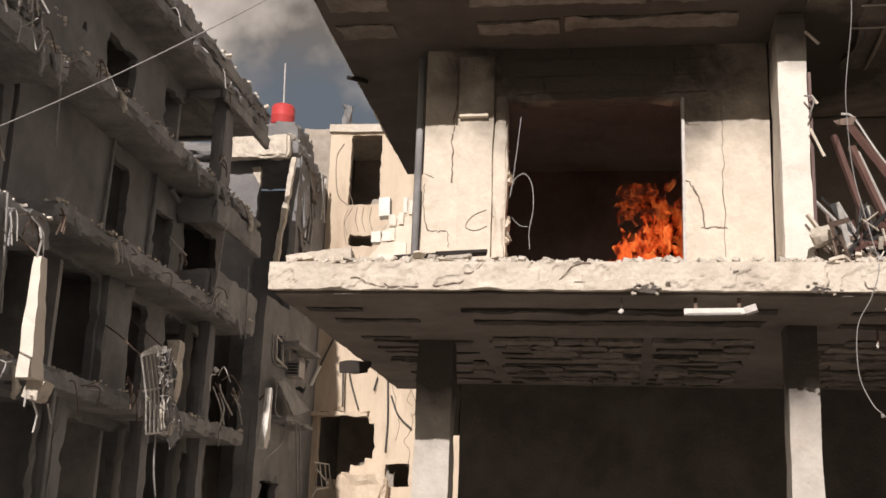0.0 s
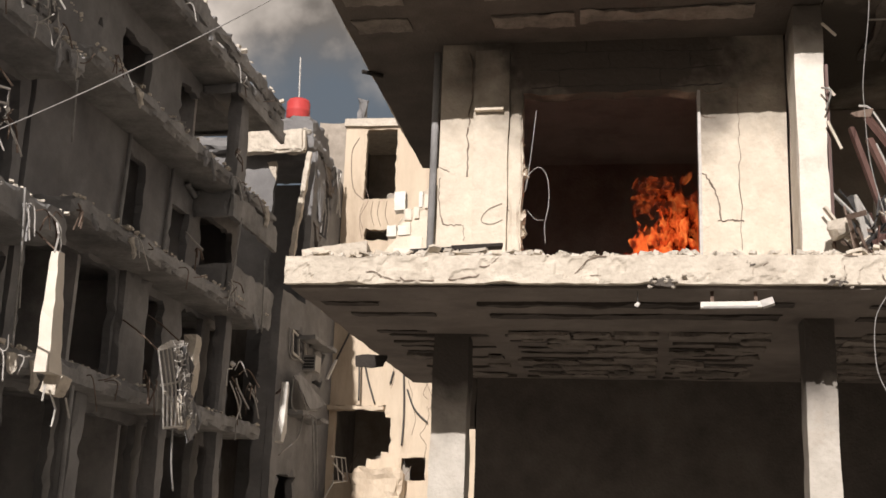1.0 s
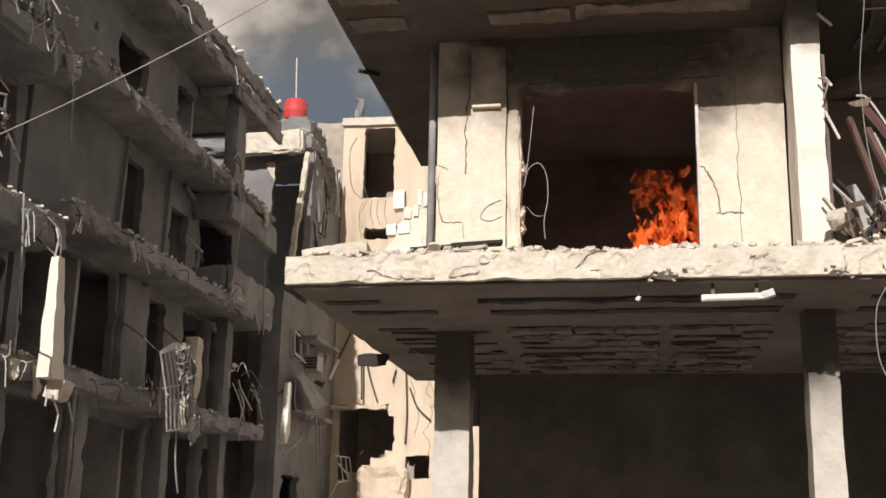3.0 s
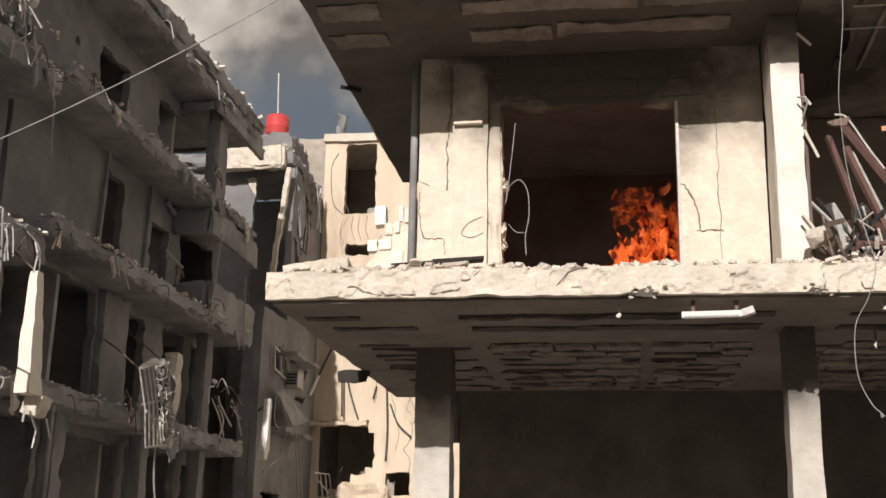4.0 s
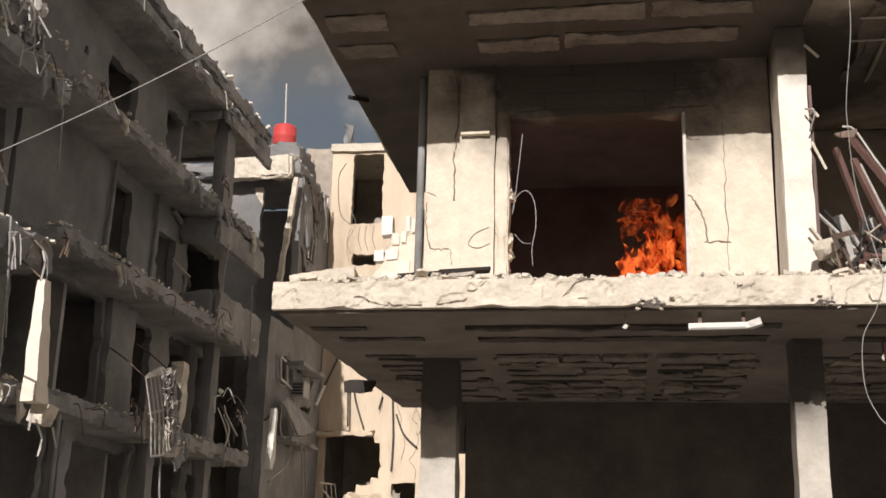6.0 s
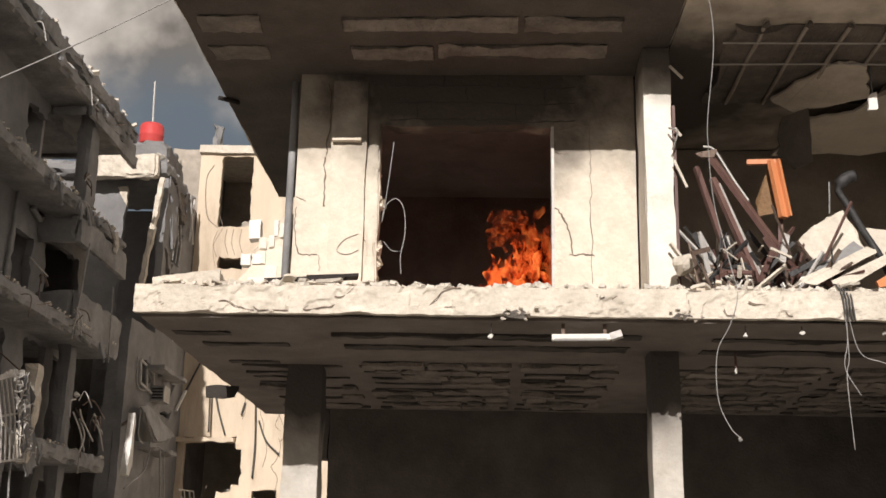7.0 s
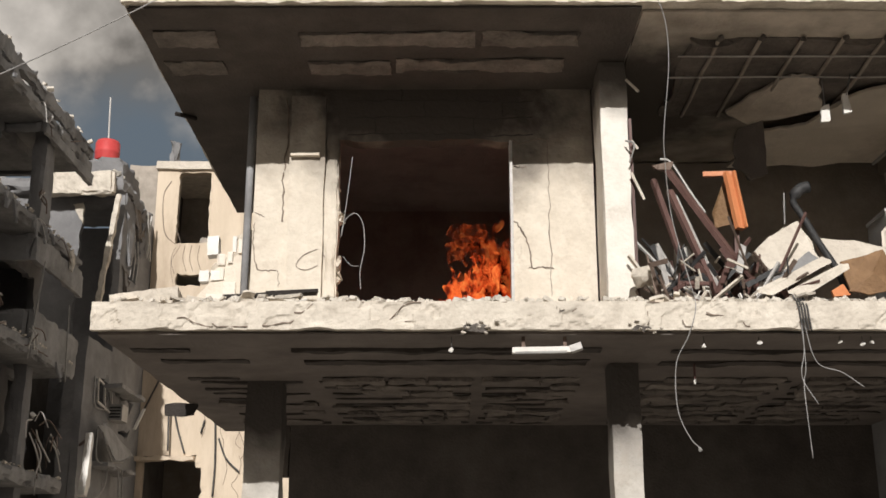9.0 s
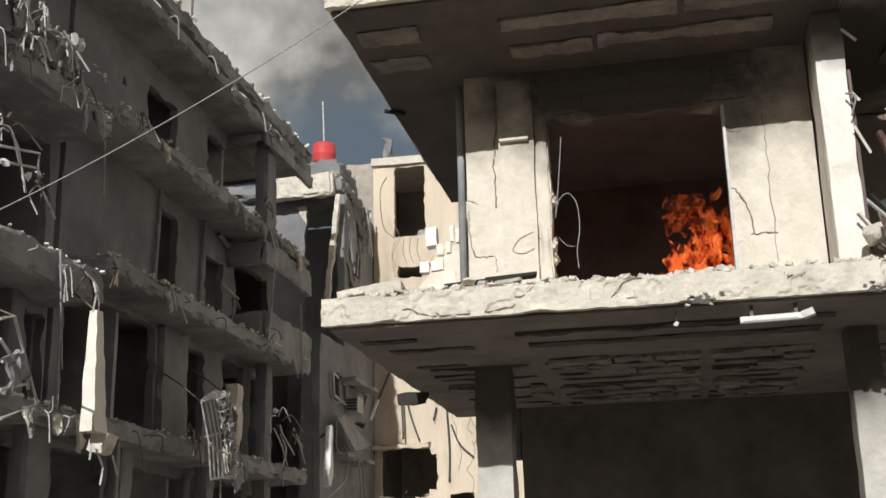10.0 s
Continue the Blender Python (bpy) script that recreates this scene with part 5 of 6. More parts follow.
cable([(1.88, 9.97, 7.47), (1.99, 9.97, 7.22), (2.09, 10.00, 6.91), (2.12, 10.10, 6.50), (2.06, 10.20, 5.88), (2.07, 10.30, 5.62), (2.12, 10.40, 5.08), (2.18, 10.10, 4.39), (2.20, 9.96, 4.09), (2.12, 9.95, 3.82), (2.00, 9.97, 3.57), (1.99, 9.97, 3.17), (2.08, 9.97, 2.93), (2.16, 9.97, 2.84)], 0.0045, M_CABLE, "grey cable hanging from the upper slab")
single("cable_knot", stone(0.06, 3, 0.9, 2), M_CABLE, "frayed end of a hanging cable", "cable").location = Vector((2.16, 9.97, 2.81))
for k, pts in enumerate(([(3.08, 10.00, 4.19), (3.11, 9.95, 3.97), (3.12, 9.95, 3.55), (3.09, 9.95, 3.35), (3.11, 9.95, 2.75)], [(3.11, 10.00, 4.18), (3.14, 9.95, 3.92), (3.22, 9.95, 3.58), (3.43, 9.95, 3.49), (3.61, 9.95, 3.36)], [(3.13, 10.00, 4.17), (3.12, 9.95, 3.71), (3.08, 9.95, 3.45), (3.20, 9.95, 3.21)])):
    cable(pts, 0.0042, M_CABLE, "grey cord dangling over the slab edge")
for k in range(4):
    cable([(3.08, 10.02, 4.20), (3.10, 9.95, 4.09), (3.11, 9.94, 3.97), (3.13, 9.96, 3.86)], 0.009, M_DARKCABLE, "dark bundle of cords over the slab edge").location.x = k * 0.025
cable([(5.69, 9.95, 4.54), (5.73, 9.94, 4.31), (5.75, 9.94, 3.98), (5.66, 9.95, 3.32), (5.51, 9.95, 2.24)], 0.009, M_CABLE, "grey cable hanging down the end of the slab")
cable([(-1.03, 11.80, 6.22), (-1.07, 11.80, 5.81), (-1.12, 11.80, 5.37), (-1.15, 11.85, 5.31)], 0.005, M_CABLE, "pale cable hanging in the opening")
cable([(-1.14, 11.85, 5.32), (-1.10, 11.80, 5.48), (-0.99, 11.80, 5.57), (-0.90, 11.80, 5.45), (-0.88, 11.80, 5.18), (-0.92, 11.80, 4.93), (-0.91, 11.80, 4.73)], 0.0055, M_CABLE, "pale looped cable in the opening")
cable([(-1.11, 11.85, 5.10), (-1.02, 11.80, 4.99), (-0.93, 11.80, 4.98)], 0.004, M_CABLE, "thin pale cable in the opening")
cable([(1.84, 11.10, 6.12), (1.91, 11.00, 6.04), (1.87, 11.10, 5.88)], 0.010, M_CABLE, "twisted wire end beside the column")
# a wire over the street
wa, wb = Vector((-6.19, 9.00, 4.82)), Vector((-2.14, 9.95, 7.51))
cable([wa.lerp(wb, i / 8) - Vector((0, 0, 0.14 * (1 - (i / 4 - 1) ** 2))) for i in range(9)], 0.006, M_CABLE, "pale wire strung over the street", "overhead_wire")
single("wire_anchor", beam(wb, (wb.x, 10.05, wb.z), 0.03, 0.03), M_STEEL, "iron hook at the end of a wire", "hook")
lamp = thing("tube_light", (1.0, 10.15, Z1 - 0.05), "broken white strip light hanging under the slab", "lamp")
put(lamp, part("housing", beam((0.58, 10.14, 3.72), (1.10, 10.14, 3.73), 0.07, 0.05), M_WHITE))
put(lamp, part("tube", tube([(0.60, 10.09, 3.69), (1.06, 10.09, 3.70)], 0.013, 8), M_ENAMEL))
put(lamp, part("end_cap", beam((1.10, 10.14, 3.73), (1.20, 10.12, 3.76), 0.09, 0.06), M_PALESTEEL))
for p in ((0.68, 10.14, 3.74), (1.05, 10.14, 3.75)):
    put(lamp, part("bracket", beam(p, (p[0], 10.14, Z1 - 0.02), 0.03, 0.02), M_STEEL))
for p in ((2.29, 10.12, 3.74), (2.78, 10.12, 3.77), (3.70, 10.12, 3.76), (3.78, 10.12, 3.78), (3.99, 10.12, 3.74), (4.96, 10.12, 3.82), (0.04, 10.12, 3.70), (3.50, 10.12, 3.78)):
    cpart("wire", tube([p, (p[0], p[1] + 0.02, Z1 - 0.02)], 0.004, 5), M_DARKCABLE)
    cpart("plaster_scrap", stone(0.07, p[0], 0.7, 1), M_WHITE).location += Vector(p)
cable([(2.29, 10.60, 3.69), (2.29, 10.60, 3.55)], 0.012, M_WOODRED, "short red wire under the slab")
single("plug", stone(0.06, 8, 1.4, 1), M_WHITE, "small white plug on a wire", "plug").location = Vector((2.29, 10.60, 3.50))

# ---- wreckage on the grey blocks ----
pil = thing("hanging_pillar", (-10.32, 19.41, 4.16), "broken pale concrete pillar hanging from bars", "pillar")
a, b = Vector((-10.32, 19.04, 6.51)), Vector((-10.32, 19.20, 4.31))
n = 12
bm = bmesh.new()
rings = []
for i in range(n + 1):
    p, w = a.lerp(b, i / n), 0.11 + 0.13 * (i / n) ** 0.8
    rings.append([bm.verts.new(p + Vector((sx * w * 0.6, sy * w, 0)) + noise.noise_vector(p * 4 + Vector((sx, sy, 0))) * 0.028) for sx, sy in ((-1, -1), (1, -1), (1, 1), (-1, 1))])
for p, q in zip(rings, rings[1:]):
    for k in range(4):
        bm.faces.new((p[k], p[(k + 1) % 4], q[(k + 1) % 4], q[k]))
bm.faces.new(rings[0][::-1])
bm.faces.new(rings[-1])
put(pil, part("shaft", bm, M_PALE))
put(pil, part("lump", rough_box(-0.16, 0.16, -0.22, 0.22, -0.2, 0.2, 0.08, 0.03, 3, 2, chip=0.04, m=Matrix.Translation((-10.32, 19.56, 4.16)) @ Matrix.Rotation(0.3, 4, "Y")), M_SLAB))
for pts in ([(-10.32, 18.92, 6.48), (-10.70, 19.70, 7.02), (-10.80, 19.73, 7.30)], [(-10.32, 19.42, 3.96), (-10.32, 19.65, 3.73), (-10.32, 19.56, 3.41)], [(-10.32, 19.17, 4.12), (-10.32, 19.13, 3.82)], [(-10.32, 19.97, 3.98), (-10.32, 20.19, 3.64)]):
    put(pil, part("bar", tube(pts, 0.02, 5), M_PALESTEEL))
grille = thing("window_grille", (-10.32, 25.40, 3.71), "bent iron window grille hanging with dusty cloth", "grille")
tl, tr, bl, br = (Vector(p) for p in ((-10.32, 23.94, 5.54), (-10.32, 25.23, 5.92), (-10.32, 24.62, 3.91), (-10.32, 26.06, 4.11)))
for k in range(7):
    put(grille, part("bar", tube([tl.lerp(tr, k / 6), (tl.lerp(tr, k / 6) + bl.lerp(br, k / 6)) / 2 + Vector((0.06, 0, 0)), bl.lerp(br, k / 6)], 0.022, 5), M_PALESTEEL))
for k in (0.0, 0.45, 1.0):
    put(grille, part("rail", tube([tl.lerp(bl, k), tr.lerp(br, k)], 0.028, 5), M_PALESTEEL))
put(grille, part("post", rough_box(-0.16, 0.16, -0.2, 0.2, -1.1, 1.15, 0.15, 0.05, 2.5, 3, chip=0.08, m=Matrix.Translation((-10.42, 26.10, 5.10)) @ Matrix.Rotation(-0.08, 4, "X")), M_SLAB, None, "broken pale post"))
put(grille, part("cloth", plate([(-10.32, 25.25, 5.87), (-10.32, 25.65, 5.70), (-10.32, 26.54, 3.95), (-10.32, 26.10, 3.70), (-10.32, 25.37, 4.87)], 0.06, (1, 0, 0), 0.16, 8), M_GREYWALL, None, "dusty ragged cloth"))
bm = bmesh.new()
rnd = random.Random(57)
for k in range(60):
    p = tl.lerp(tr, rnd.uniform(0.45, 1.1)).lerp(bl.lerp(br, rnd.uniform(0.45, 1.2)), rnd.random()) + Vector((0.1, 0, 0))
    q = p + Vector((rnd.uniform(-0.1, 0.1), rnd.uniform(-0.3, 0.3), rnd.uniform(-0.3, 0.3)))
    tube(smooth_line([p, (p + q) / 2 + noise.noise_vector(p * 5) * 0.15, q], 3), rnd.uniform(0.012, 0.022), 4, bm)
put(grille, part("mesh", bm, M_PALESTEEL, None, "torn pale wire mesh"))
put(grille, part("sheet", plate([(-10.32, 23.93, 5.56), (-10.32, 24.57, 5.85), (-10.32, 25.33, 5.96), (-10.32, 25.06, 5.78)], 0.04, (0, 0, 1), 0.06), M_PALESTEEL))
for t, p in ((grille, tl), (grille, tr), (pil, a)):
    put(t, part("tie_bar", tube([p, (WX - 0.1, p.y + 0.3, p.z + 0.5), (WX - 0.5, p.y + 0.4, p.z + 0.75)], 0.02, 5), M_STEEL))
rnd = random.Random(51)


def tangle(at, n, size, label, material=None):
    t = thing("bar_tangle", at, label, "steel bars", "bent bars on the ruins")
    for i in range(n):
        p = Vector((0, rnd.uniform(-0.3, 0.3) * size, rnd.uniform(-0.2, 0.2) * size))
        d = Vector((rnd.uniform(0, 0.5), rnd.uniform(-1, 1), rnd.uniform(-1.0, 0.35))) * size * 0.4
        pts = smooth_line([p, p + d + noise.noise_vector(p * 9) * 0.2, p + d * 1.7 + Vector((0, rnd.uniform(-0.3, 0.3), -rnd.uniform(0.1, 0.6))) * size], 5)
        part("bar", tube(pts, rnd.uniform(0.012, 0.024), 5), material or rnd.choice((M_PALESTEEL, M_STEEL)), t)
    return t


for p, n, s in (((-10.80, 30.33, 5.84), 7, 1.2), ((-10.80, 24.78, 4.91), 6, 1.0), ((-10.80, 31.83, 5.74), 5, 1.0), ((-10.85, 19.08, 11.01), 4, 0.6), ((-10.85, 21.52, 11.44), 4, 0.5), ((-10.80, 29.44, 8.33), 4, 0.7), ((-10.85, 19.58, 7.42), 4, 0.7), ((-10.85, 26.94, 8.63), 4, 0.5), ((-10.80, 16.43, 9.27), 8, 0.8), ((-10.80, 17.43, 8.54), 5, 0.6), ((-10.85, 29.20, 14.17), 3, 0.5), ((-10.85, 29.33, 12.02), 5, 0.6), ((-10.85, 20.57, 7.82), 3, 0.5)):
    tangle(p, n, s, "bent dusty bars and wire torn out of the concrete")
for p, n, s in (((-10.85, 16.4, 11.9), 9, 0.8), ((-10.85, 17.3, 11.8), 9, 0.7), ((-10.85, 18.1, 11.7), 8, 0.7), ((-10.85, 17.0, 11.2), 7, 0.6), ((-10.85, 18.6, 11.3), 6, 0.5)):
    tangle(p, n, s, "bent dusty bars and wire torn out of the concrete", M_PALESTEEL)
for i in range(26):
    y, z, w, h = rnd.uniform(15.6, 19.0), rnd.uniform(11.1, 12.0), rnd.uniform(0.06, 0.3), rnd.uniform(0.1, 0.4)
    near_part("torn_piece", plate([(WX + 0.03, y, z), (WX + 0.06, y + w, z + 0.05), (WX + 0.1, y + w * 0.8, z - h * 0.7), (WX + 0.05, y + w * 0.2, z - h)], 0.03, (-1, 0, 0), 0.06, 5, i), rnd.choice((M_GREY, M_GREYWALL, M_PALESTEEL)))
single("antenna_pole", tube([(WX - 0.6, 25.2, 14.4), (WX - 0.6, 25.2, 17.2)], 0.035, 6), M_STEEL, "thin dark pole on the roof of the grey block", "pole")
single("white_scrap", stone(0.3, 5, 0.8, 1), M_WHITE, "pale lump caught in bent bars", "debris").location = Vector((-10.80, 30.16, 6.13))
for pts in ([(-10.80, 18.47, 7.57), (-10.80, 18.64, 6.47), (-10.80, 18.80, 5.42)], [(-10.80, 19.85, 10.22), (-10.80, 19.94, 8.96)], [(-10.80, 29.88, 10.29), (-10.85, 29.43, 7.55)], [(-10.32, 25.16, 3.99), (-10.32, 25.27, 3.20), (-10.32, 25.53, 2.59)], [(-10.80, 18.58, 7.17), (-10.80, 18.65, 5.95), (-10.80, 18.75, 4.74)], [(-10.80, 32.13, 9.64), (-10.80, 32.37, 7.47)], [(-10.80, 25.99, 8.81), (-10.70, 26.94, 8.60)], [(-10.80, 30.78, 4.66), (-10.80, 30.81, 4.20)]):
    cable(pts, 0.022, M_CABLE, "loose wire hanging down the ruined front")
rail = thing("bent_railing", (-10.32, 16.66, 4.61), "bent pale balcony railing torn loose", "railing")
for pts in ([(-10.32, 16.01, 5.72), (-10.32, 16.41, 5.85), (-10.32, 17.28, 4.56), (-10.32, 16.24, 4.18)], [(-10.32, 16.17, 5.07), (-10.32, 16.72, 5.31), (-10.32, 16.97, 4.75)], [(-10.32, 16.18, 4.63), (-10.32, 16.89, 4.83)], [(-10.32, 16.06, 5.41), (-10.32, 16.70, 5.03)]):
    put(rail, part("bar", tube(pts, 0.03, 5), M_PALESTEEL))
put(rail, part("tie_bar", tube([(-10.32, 16.41, 5.85), (WX - 0.1, 16.41, 5.85 + 0.3), (WX - 1.2, 16.41, 5.85 + 0.4)], 0.02, 5), M_STEEL))
put(rail, part("cloth", plate([(-10.32, 16.14, 5.06), (-10.32, 16.55, 5.34), (-10.32, 16.91, 4.94), (-10.32, 16.50, 4.59)], 0.05, (1, 0, 0), 0.2, 7), M_GREYWALL))
rail = thing("bent_railing", (-10.80, 17.09, 8.32), "bent pale balcony railing with rags", "railing")
for pts in ([(-10.80, 16.33, 8.79), (-10.80, 17.54, 9.09), (-10.80, 17.55, 8.48)], [(-10.80, 16.37, 8.53), (-10.80, 17.50, 8.80)]):
    put(rail, part("bar", tube(pts, 0.025, 5), M_PALESTEEL))
for i, p in enumerate(((-10.80, 17.22, 8.45), (-10.80, 17.56, 8.63), (-10.80, 16.51, 8.48))):
    single("white_scrap", stone(0.22, i + 60, 1.1, 1), M_WHITE, "pale rag on a broken railing", "debris").location = Vector(p)
# bars that stick out of the broken slab edges, and torn pieces that hang from them
for b, bp, y0, y1, zs in ((near, near_part, 14.7, 20.2, (4.6, 7.3, 10.7)), (far, far_part, 20.8, 33, (4.65, 7.9, 11.2, 14.3))):
    for i in range(26):
        y, z = rnd.uniform(y0, y1), rnd.choice(zs)
        pts = smooth_line([(WX - 0.1, y, z), (WX + rnd.uniform(0.1, 0.25), y + rnd.uniform(-0.1, 0.1), z + rnd.uniform(-0.05, 0.05)), (WX + rnd.uniform(0.1, 0.4), y + rnd.uniform(-0.3, 0.3), z - rnd.uniform(-0.25, 0.7))], 4)
        bp("reinforcing_bar", tube(pts, 0.013, 5), rnd.choice((M_STEEL, M_PALESTEEL)))
    for i in range(13):
        y, z, w, h = rnd.uniform(y0, y1), rnd.choice(zs), rnd.uniform(0.12, 0.4), rnd.uniform(0.2, 0.7)
        bp("torn_piece", plate([(WX + 0.06, y, z), (WX + 0.08, y + w, z + 0.02), (WX + 0.14, y + w * 0.8, z - h * 0.7), (WX + 0.16, y + w * 0.3, z - h)], 0.05, (-1, 0, 0), 0.08, 6, i), rnd.choice((M_GREY, M_GREYWALL, M_RUBBLE)))
for y, x in ((21.4, -0.05), (24.9, -1.15), (27.6, -1.15), (16.2, -1.15)):
    far_part("drain_pipe", tube([(WX + x, y, 0), (WX + x, y, 4.4)] if x > -1 else [(WX + x, y, 8.1), (WX + x + 0.05, y + 0.05, 11.0)], 0.05, 8), M_GREY)
# broken crumbs along the slab edges of the blocks
bm = bmesh.new()
rnd = random.Random(61)
for i in range(650):
    y, z = (rnd.uniform(14.6, 20.3), rnd.choice((7.6, 10.95, 11.7, 14.8, 4.78))) if rnd.random() < 0.45 else (rnd.uniform(20.7, 33.2), rnd.choice((8.12, 11.38, 15.0, 4.85, 8.12, 11.38)))
    s = rnd.uniform(0.015, 0.06) * (1.6 if z > 14 else 1)
    box(bm, -s, s, -s * 0.7, s * 0.7, -s * 0.5, s * 0.5, pose(WX - rnd.random() ** 2 * 0.6, y, z + s * 0.2, rnd.uniform(-40, 40), rnd.uniform(-40, 40), rnd.uniform(0, 180)))
tagged(part("crumbs", bm, M_RUBBLE), "pale crumbs of concrete on the broken floor edges", "rubble", kind="stuff")

# ---- clutter at the end of the side street ----
mpart("street_wall", wall_x(-11.2, -10.955, 34.6, 41.5, 0, 9.33, [(36.0, 37.0, 7.54, 8.26), (38.6, 39.9, 6.89, 8.06), (35.4, 37.2, 1.0, 3.6)], step=0.25, amp=0.05, seed=3.0, ragged=0.14), M_RUIN, "grey street wall with torn openings")
mpart("inner_wall", wall_x(-13.2, -13.0, 34.6, 41.1, 0, 10, step=1.0), M_INNERSHADE)
mpart("end_wall", wall_y(-13.0, -11.2, 34.62, 34.8, 0, 8.61, [(-12.6, -11.6, 1, 9)], step=0.3, ragged=0.1), M_RUIN)
az = 7.38
ay = 37.60
ac = thing("air_conditioner", (-10.8, ay, az), "small boxy air conditioner on a grey wall", "air conditioner")
put(ac, part("case", rough_box(-10.94, -10.5, ay - 0.3, ay + 0.4, az - 0.26, az + 0.26, 0.2, 0.006), M_ENAMEL))
for k in range(4):
    put(ac, part("louvre", rough_box(-10.9, -10.54, ay - 0.325, ay - 0.303, az - 0.18 + k * 0.1, az - 0.12 + k * 0.1, 0.4, 0.002), M_BLACK))
# white colour stands in for sunlight; set out on an added bracket
mpart("lit_strip", plate([(-9.95, 32.58, 6.08), (-9.95, 32.70, 6.05), (-9.95, 32.76, 4.6), (-9.95, 32.52, 4.30), (-9.95, 32.28, 4.34), (-9.95, 32.45, 5.0)], 0.2, (-1, 0.2, 0), 0.04, 5), M_WHITE, "broken pier painted white like sunlit concrete")
mpart("strip_bracket", beam((-10.95, 34.7, 6.0), (-10.05, 32.65, 5.95), 0.06, 0.06), M_STEEL)
for a, b in (((35.79, 8.20), (37.30, 8.05)), ((37.30, 8.05), (37.58, 7.34)), ((37.58, 7.34), (35.94, 7.49)), ((35.94, 7.49), (35.79, 8.20)), ((36.5, 8.13), (36.7, 7.42))):
    mpart("window_frame", beam((-10.90, *a), (-10.90, *b), 0.06, 0.07), M_PALESTEEL, "pale bent window frame")
mpart("balcony_floor", rough_box(-10.95, -10.2, 35.2, 38.4, 5.59 - 0.15, 5.59, 0.2, 0.04, 2, 2, chip=0.15), M_GREY)
mpart("balcony_floor", rough_box(-10.95, -10.3, 36.4, 39.4, 8.17 - 0.15, 8.17, 0.2, 0.04, 2, 5, chip=0.15), M_GREY)
mpart("bent_sheet", plate([(-10.40, 34.67, 6.55), (-10.60, 36.13, 6.87), (-10.40, 38.80, 6.15), (-10.30, 36.36, 5.72)], 0.05, (-1, 0.3, 0.3), 0.1), M_GREYWALL)
for pts in ([(-10.40, 34.57, 6.47), (-10.40, 34.81, 5.54), (-10.40, 37.55, 5.81)], [(-10.40, 35.08, 6.45), (-10.40, 36.19, 5.70)], [(-10.90, 35.44, 8.22), (-10.90, 35.67, 7.35), (-10.85, 36.88, 7.36)], [(-10.40, 35.95, 5.58), (-10.30, 35.18, 4.71), (-10.30, 33.33, 4.02)], [(-10.25, 36.52, 5.47), (-10.20, 37.08, 3.18)], [(-10.25, 36.93, 5.52), (-10.20, 37.49, 3.20)]):
    cable(pts, 0.025, M_CABLE, "pale bent rod on a wrecked balcony")
railing = thing("bent_railing", (-9.60, 37.82, 3.78), "crumpled pale balcony railing", "railing")
for pts in ([(-10.00, 38.17, 4.38), (-10.00, 40.21, 4.47), (-10.00, 40.74, 3.72), (-10.00, 38.70, 3.53)], [(-10.00, 38.53, 4.19), (-10.00, 40.21, 3.83)], [(-10.00, 38.93, 4.41), (-10.00, 39.46, 3.61)], [(-10.00, 39.64, 4.46), (-10.00, 40.10, 3.65)], [(-10.00, 38.62, 3.82), (-10.00, 38.70, 3.53), (-10.9, 38, 1.5)]):
    put(railing, part("bar", tube(pts, 0.025, 5), M_PALESTEEL))
for pts in ([(-9.76, 41.12, 8.26), (-9.57, 41.12, 7.44), (-9.26, 41.12, 6.52)], [(-8.24, 41.12, 7.77), (-8.16, 41.12, 6.23), (-8.19, 41.12, 5.03)], [(-8.08, 41.12, 7.05), (-7.78, 41.12, 6.34), (-7.28, 41.12, 5.85)], [(-10.34, 41.10, 9.09), (-10.71, 41.10, 8.25), (-11.04, 41.10, 7.41)], [(-8.61, 41.12, 7.70), (-8.72, 41.12, 7.24)], [(-9.86, 40.90, 8.23), (-9.80, 40.90, 6.58)]):
    cable(pts, 0.035, M_DARKCABLE, "dark cable sagging across the cream front")
single("pale_plank", beam((-10.76, 41.00, 8.06), (-10.90, 40.43, 7.27), 0.10, 0.06), M_WHITE, "pale splintered plank on a cable", "plank")
cpart("dark_awning", plate([(-3.38, 13.83, 3.84), (-3.37, 13.83, 3.70), (-3.02, 13.80, 3.70), (-2.99, 13.80, 3.84)], 0.03, (0, 1, 0), 0.04), M_NEARBLACK)
fpart("broken_canopy", rough_box(-11.0, -8.87, 40.9, 41.19, 6.24, 6.42, 0.2, 0.05, 2, 4, chip=0.1), M_CREAM)
fpart("broken_masonry", rough_box(-9.82, -8.01, 40.4, 41.19, 0, 4.20, 0.2, 0.12, 1.5, 4, chip=0.35), M_CREAM)
fpart("chimney", rough_box(-10.80, -10.41, 42, 42.5, 17.5, 18.79, 0.2, 0.08, 2, 3, chip=0.2), M_GREYWALL)
single("antenna_pole", tube([(-12.43, 39.8, 15.5), (-12.58, 39.80, 19.56)], 0.03, 6), M_PALESTEEL, "thin pale pole on the flat roof", "pole")
rnd = random.Random(71)
for i in range(26):
    s = rnd.uniform(0.15, 0.5)
    ob = tagged(new("rubble_stone", rnd.choice(STONES)), "lump of concrete on the broken roof edge", "rubble", "rubble on the far roof")
    ob.matrix_basis = pose(rnd.uniform(-14, -11.2), rnd.uniform(36.9, 37.6), 15.46, 0, 0, rnd.uniform(0, 360)) @ Matrix.Diagonal((s, s, s, 1))

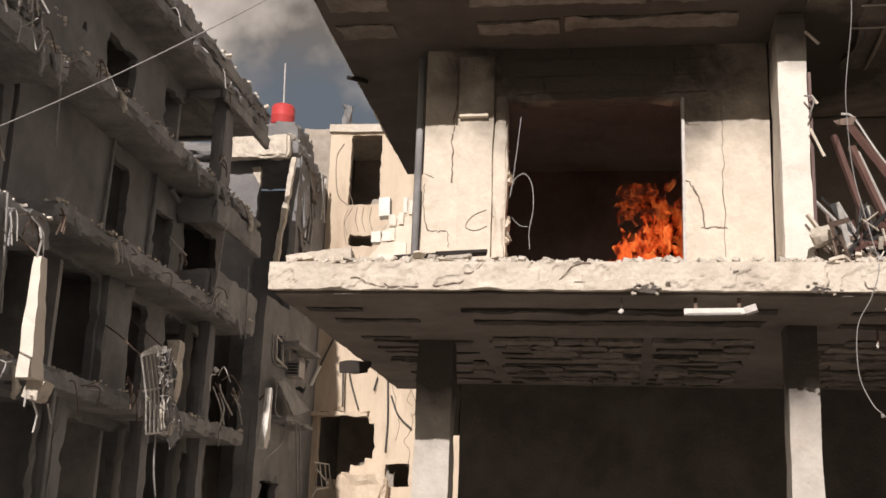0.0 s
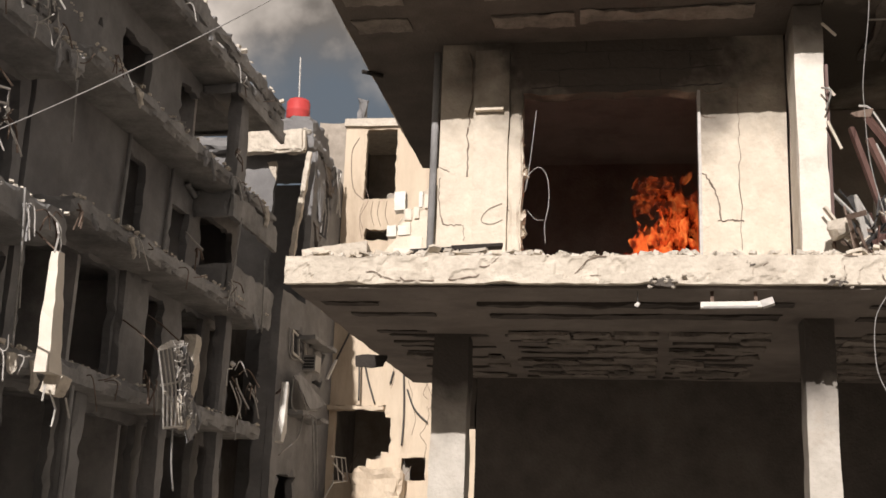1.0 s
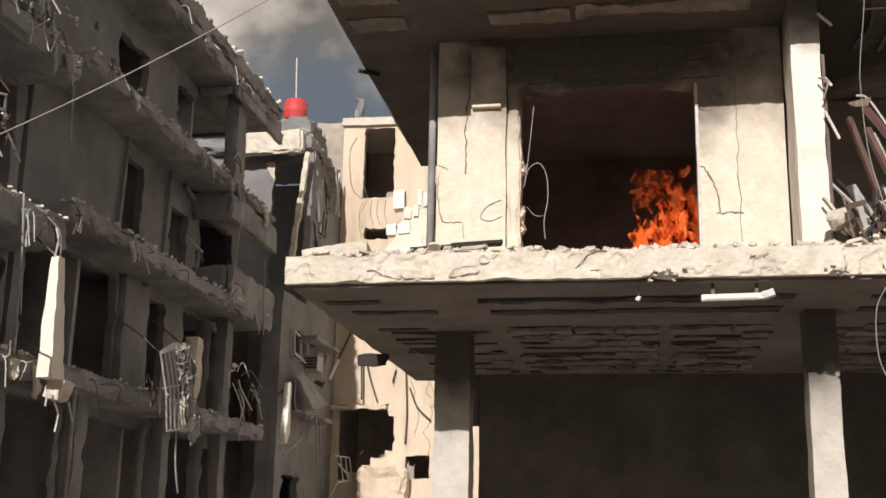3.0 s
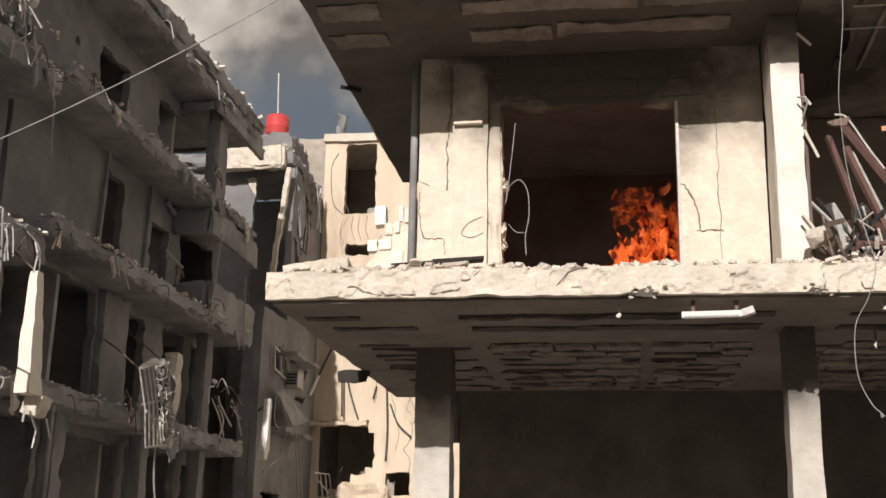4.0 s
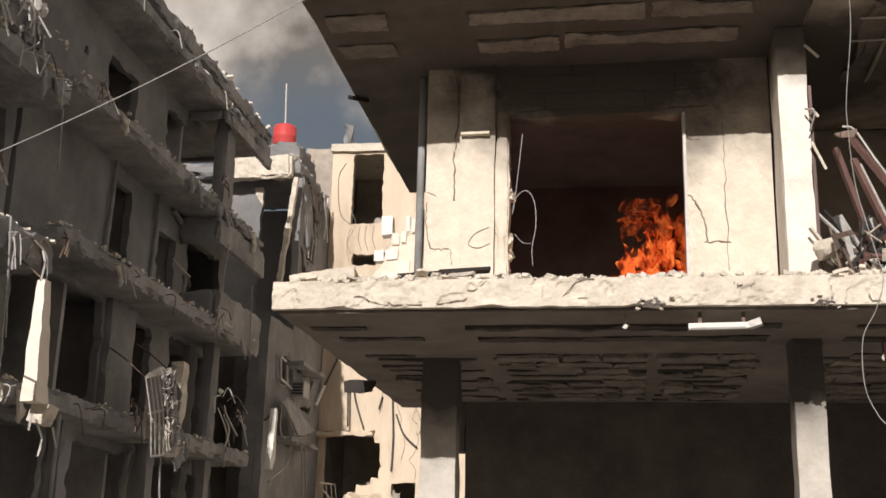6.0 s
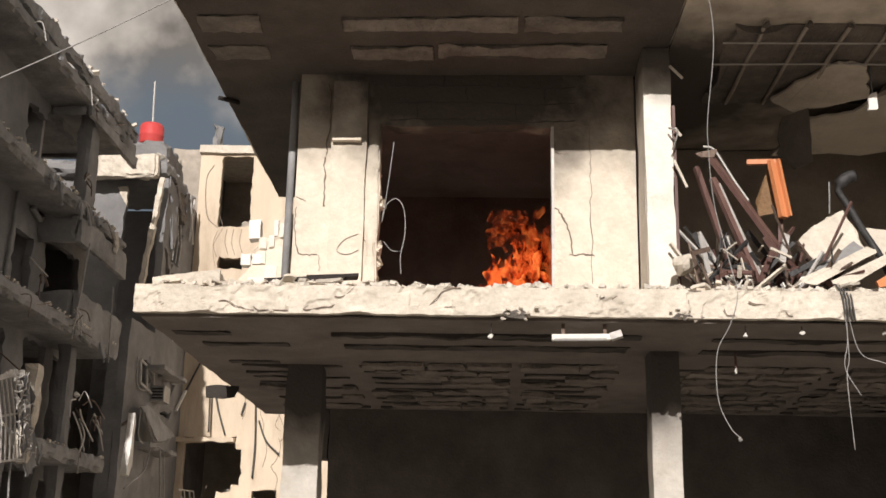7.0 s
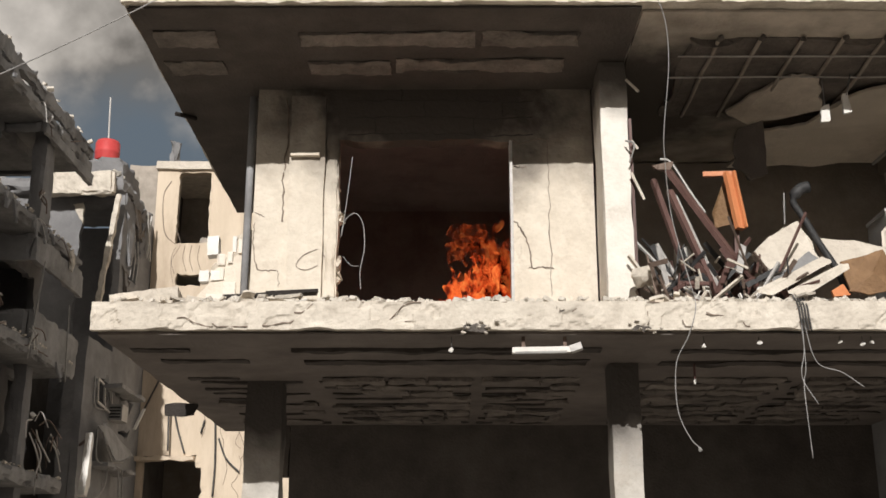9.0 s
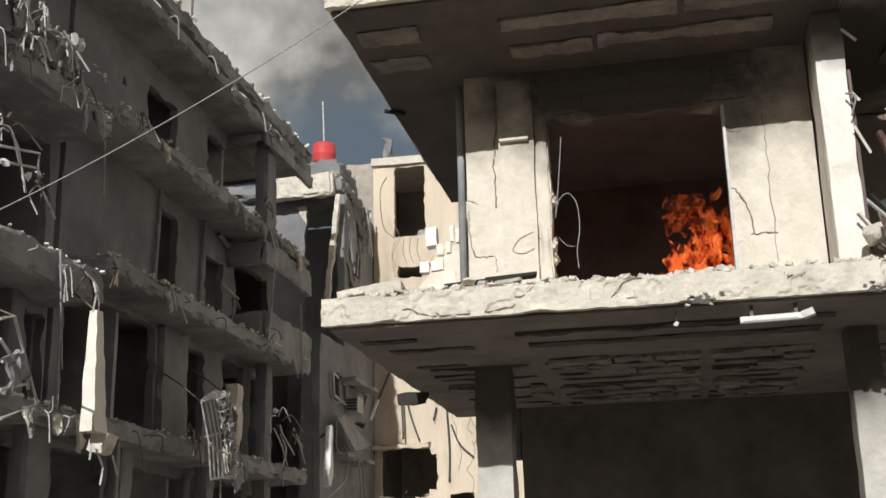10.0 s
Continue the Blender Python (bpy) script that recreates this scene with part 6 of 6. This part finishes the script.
# cracks and a torn render on the cream front
rnd = random.Random(81)
for i in range(9):
    p = Vector((rnd.uniform(-11.2, -6.5), CY - 0.004, rnd.uniform(3, 16.5)))
    pts = [p]
    for k in range(5):
        pts.append(pts[-1] + Vector((rnd.uniform(-0.25, 0.25), 0, -rnd.uniform(0.2, 0.6))))
    fpart("crack", tube(smooth_line(pts, 3), 0.011, 5), M_CRACK)

fpart("crack", tube(smooth_line([(-10.42, CY - 0.004, 16.75), (-10.68, CY - 0.004, 16.15), (-10.56, CY - 0.004, 14.75), (-10.12, CY - 0.004, 14.25)], 4), 0.02, 5), M_CRACK)
for x in (-9.75, -9.5, -9.2):
    fpart("crack", tube(smooth_line([(x, CY - 0.004, 14.2), (x - 0.05, CY - 0.004, 13.7), (x + 0.1, CY - 0.004, 13.2)], 4), 0.012, 5), M_CRACK)

# thin flat shards along the slab's edge
rnd = random.Random(101)
for i in range(100):
    x = rnd.choice((rnd.uniform(-2.9, -0.9), rnd.uniform(1.2, 5.5)))
    w, d = rnd.uniform(0.08, 0.32), rnd.uniform(0.05, 0.15)
    ob = part("shard", plate([(-w / 2, -d / 2, 0), (w / 2, -d * 0.4, 0), (w * 0.4, d / 2, 0), (-w * 0.45, d * 0.4, 0)], rnd.uniform(0.012, 0.03), (0, 0, 1), 0.03, 4, i), rnd.choice((M_SLAB, M_PLASTER, M_PATCH)))
    ob.matrix_basis = pose(x, rnd.uniform(10.02, 10.45), Z1T + rnd.uniform(0.0, 0.05), rnd.uniform(-18, 18), rnd.uniform(-22, 22), rnd.uniform(0, 180))
    tagged(ob, "thin flat shard of pale concrete on the slab", "rubble", "shards on the slab")

# dark planks that draw the shadow under the rubble, a rod at the slab's side, a bent frame on the grey block
single("scorched_plank", beam((-2.12, 10.60, 4.33), (-1.38, 10.75, 4.41), 0.10, 0.03), M_NEARBLACK, "dark plank standing in for the shadow under the rubble", "plank", "planks on the slab")
single("scorched_plank", beam((-1.75, 10.80, 4.41), (-1.26, 10.90, 4.46), 0.16, 0.03), M_NEARBLACK, "dark plank standing in for the shadow under the rubble", "plank", "planks on the slab")
cpart("rod", tube([(-3.17, 12.48, 7.03), (-2.96, 12.64, 7.03)], 0.025, 6), M_NEARBLACK)
ring = [(-12.00, 29.21, 11.48), (-12.00, 29.86, 11.51), (-12.00, 29.82, 11.09), (-12.00, 29.24, 10.75), (-12.00, 28.71, 10.88), (-12.00, 29.21, 11.48)]
far_part("vent_frame", tube(ring, 0.09, 6), M_GREYWALL, "torn grey vent frame")
# dark plate painting the shade inside the vent
far_part("vent_hole", plate([(-12.07, p[1], p[2]) for p in ring[:-1]], 0.02, (-1, 0, 0), 0.02), M_NEARBLACK)
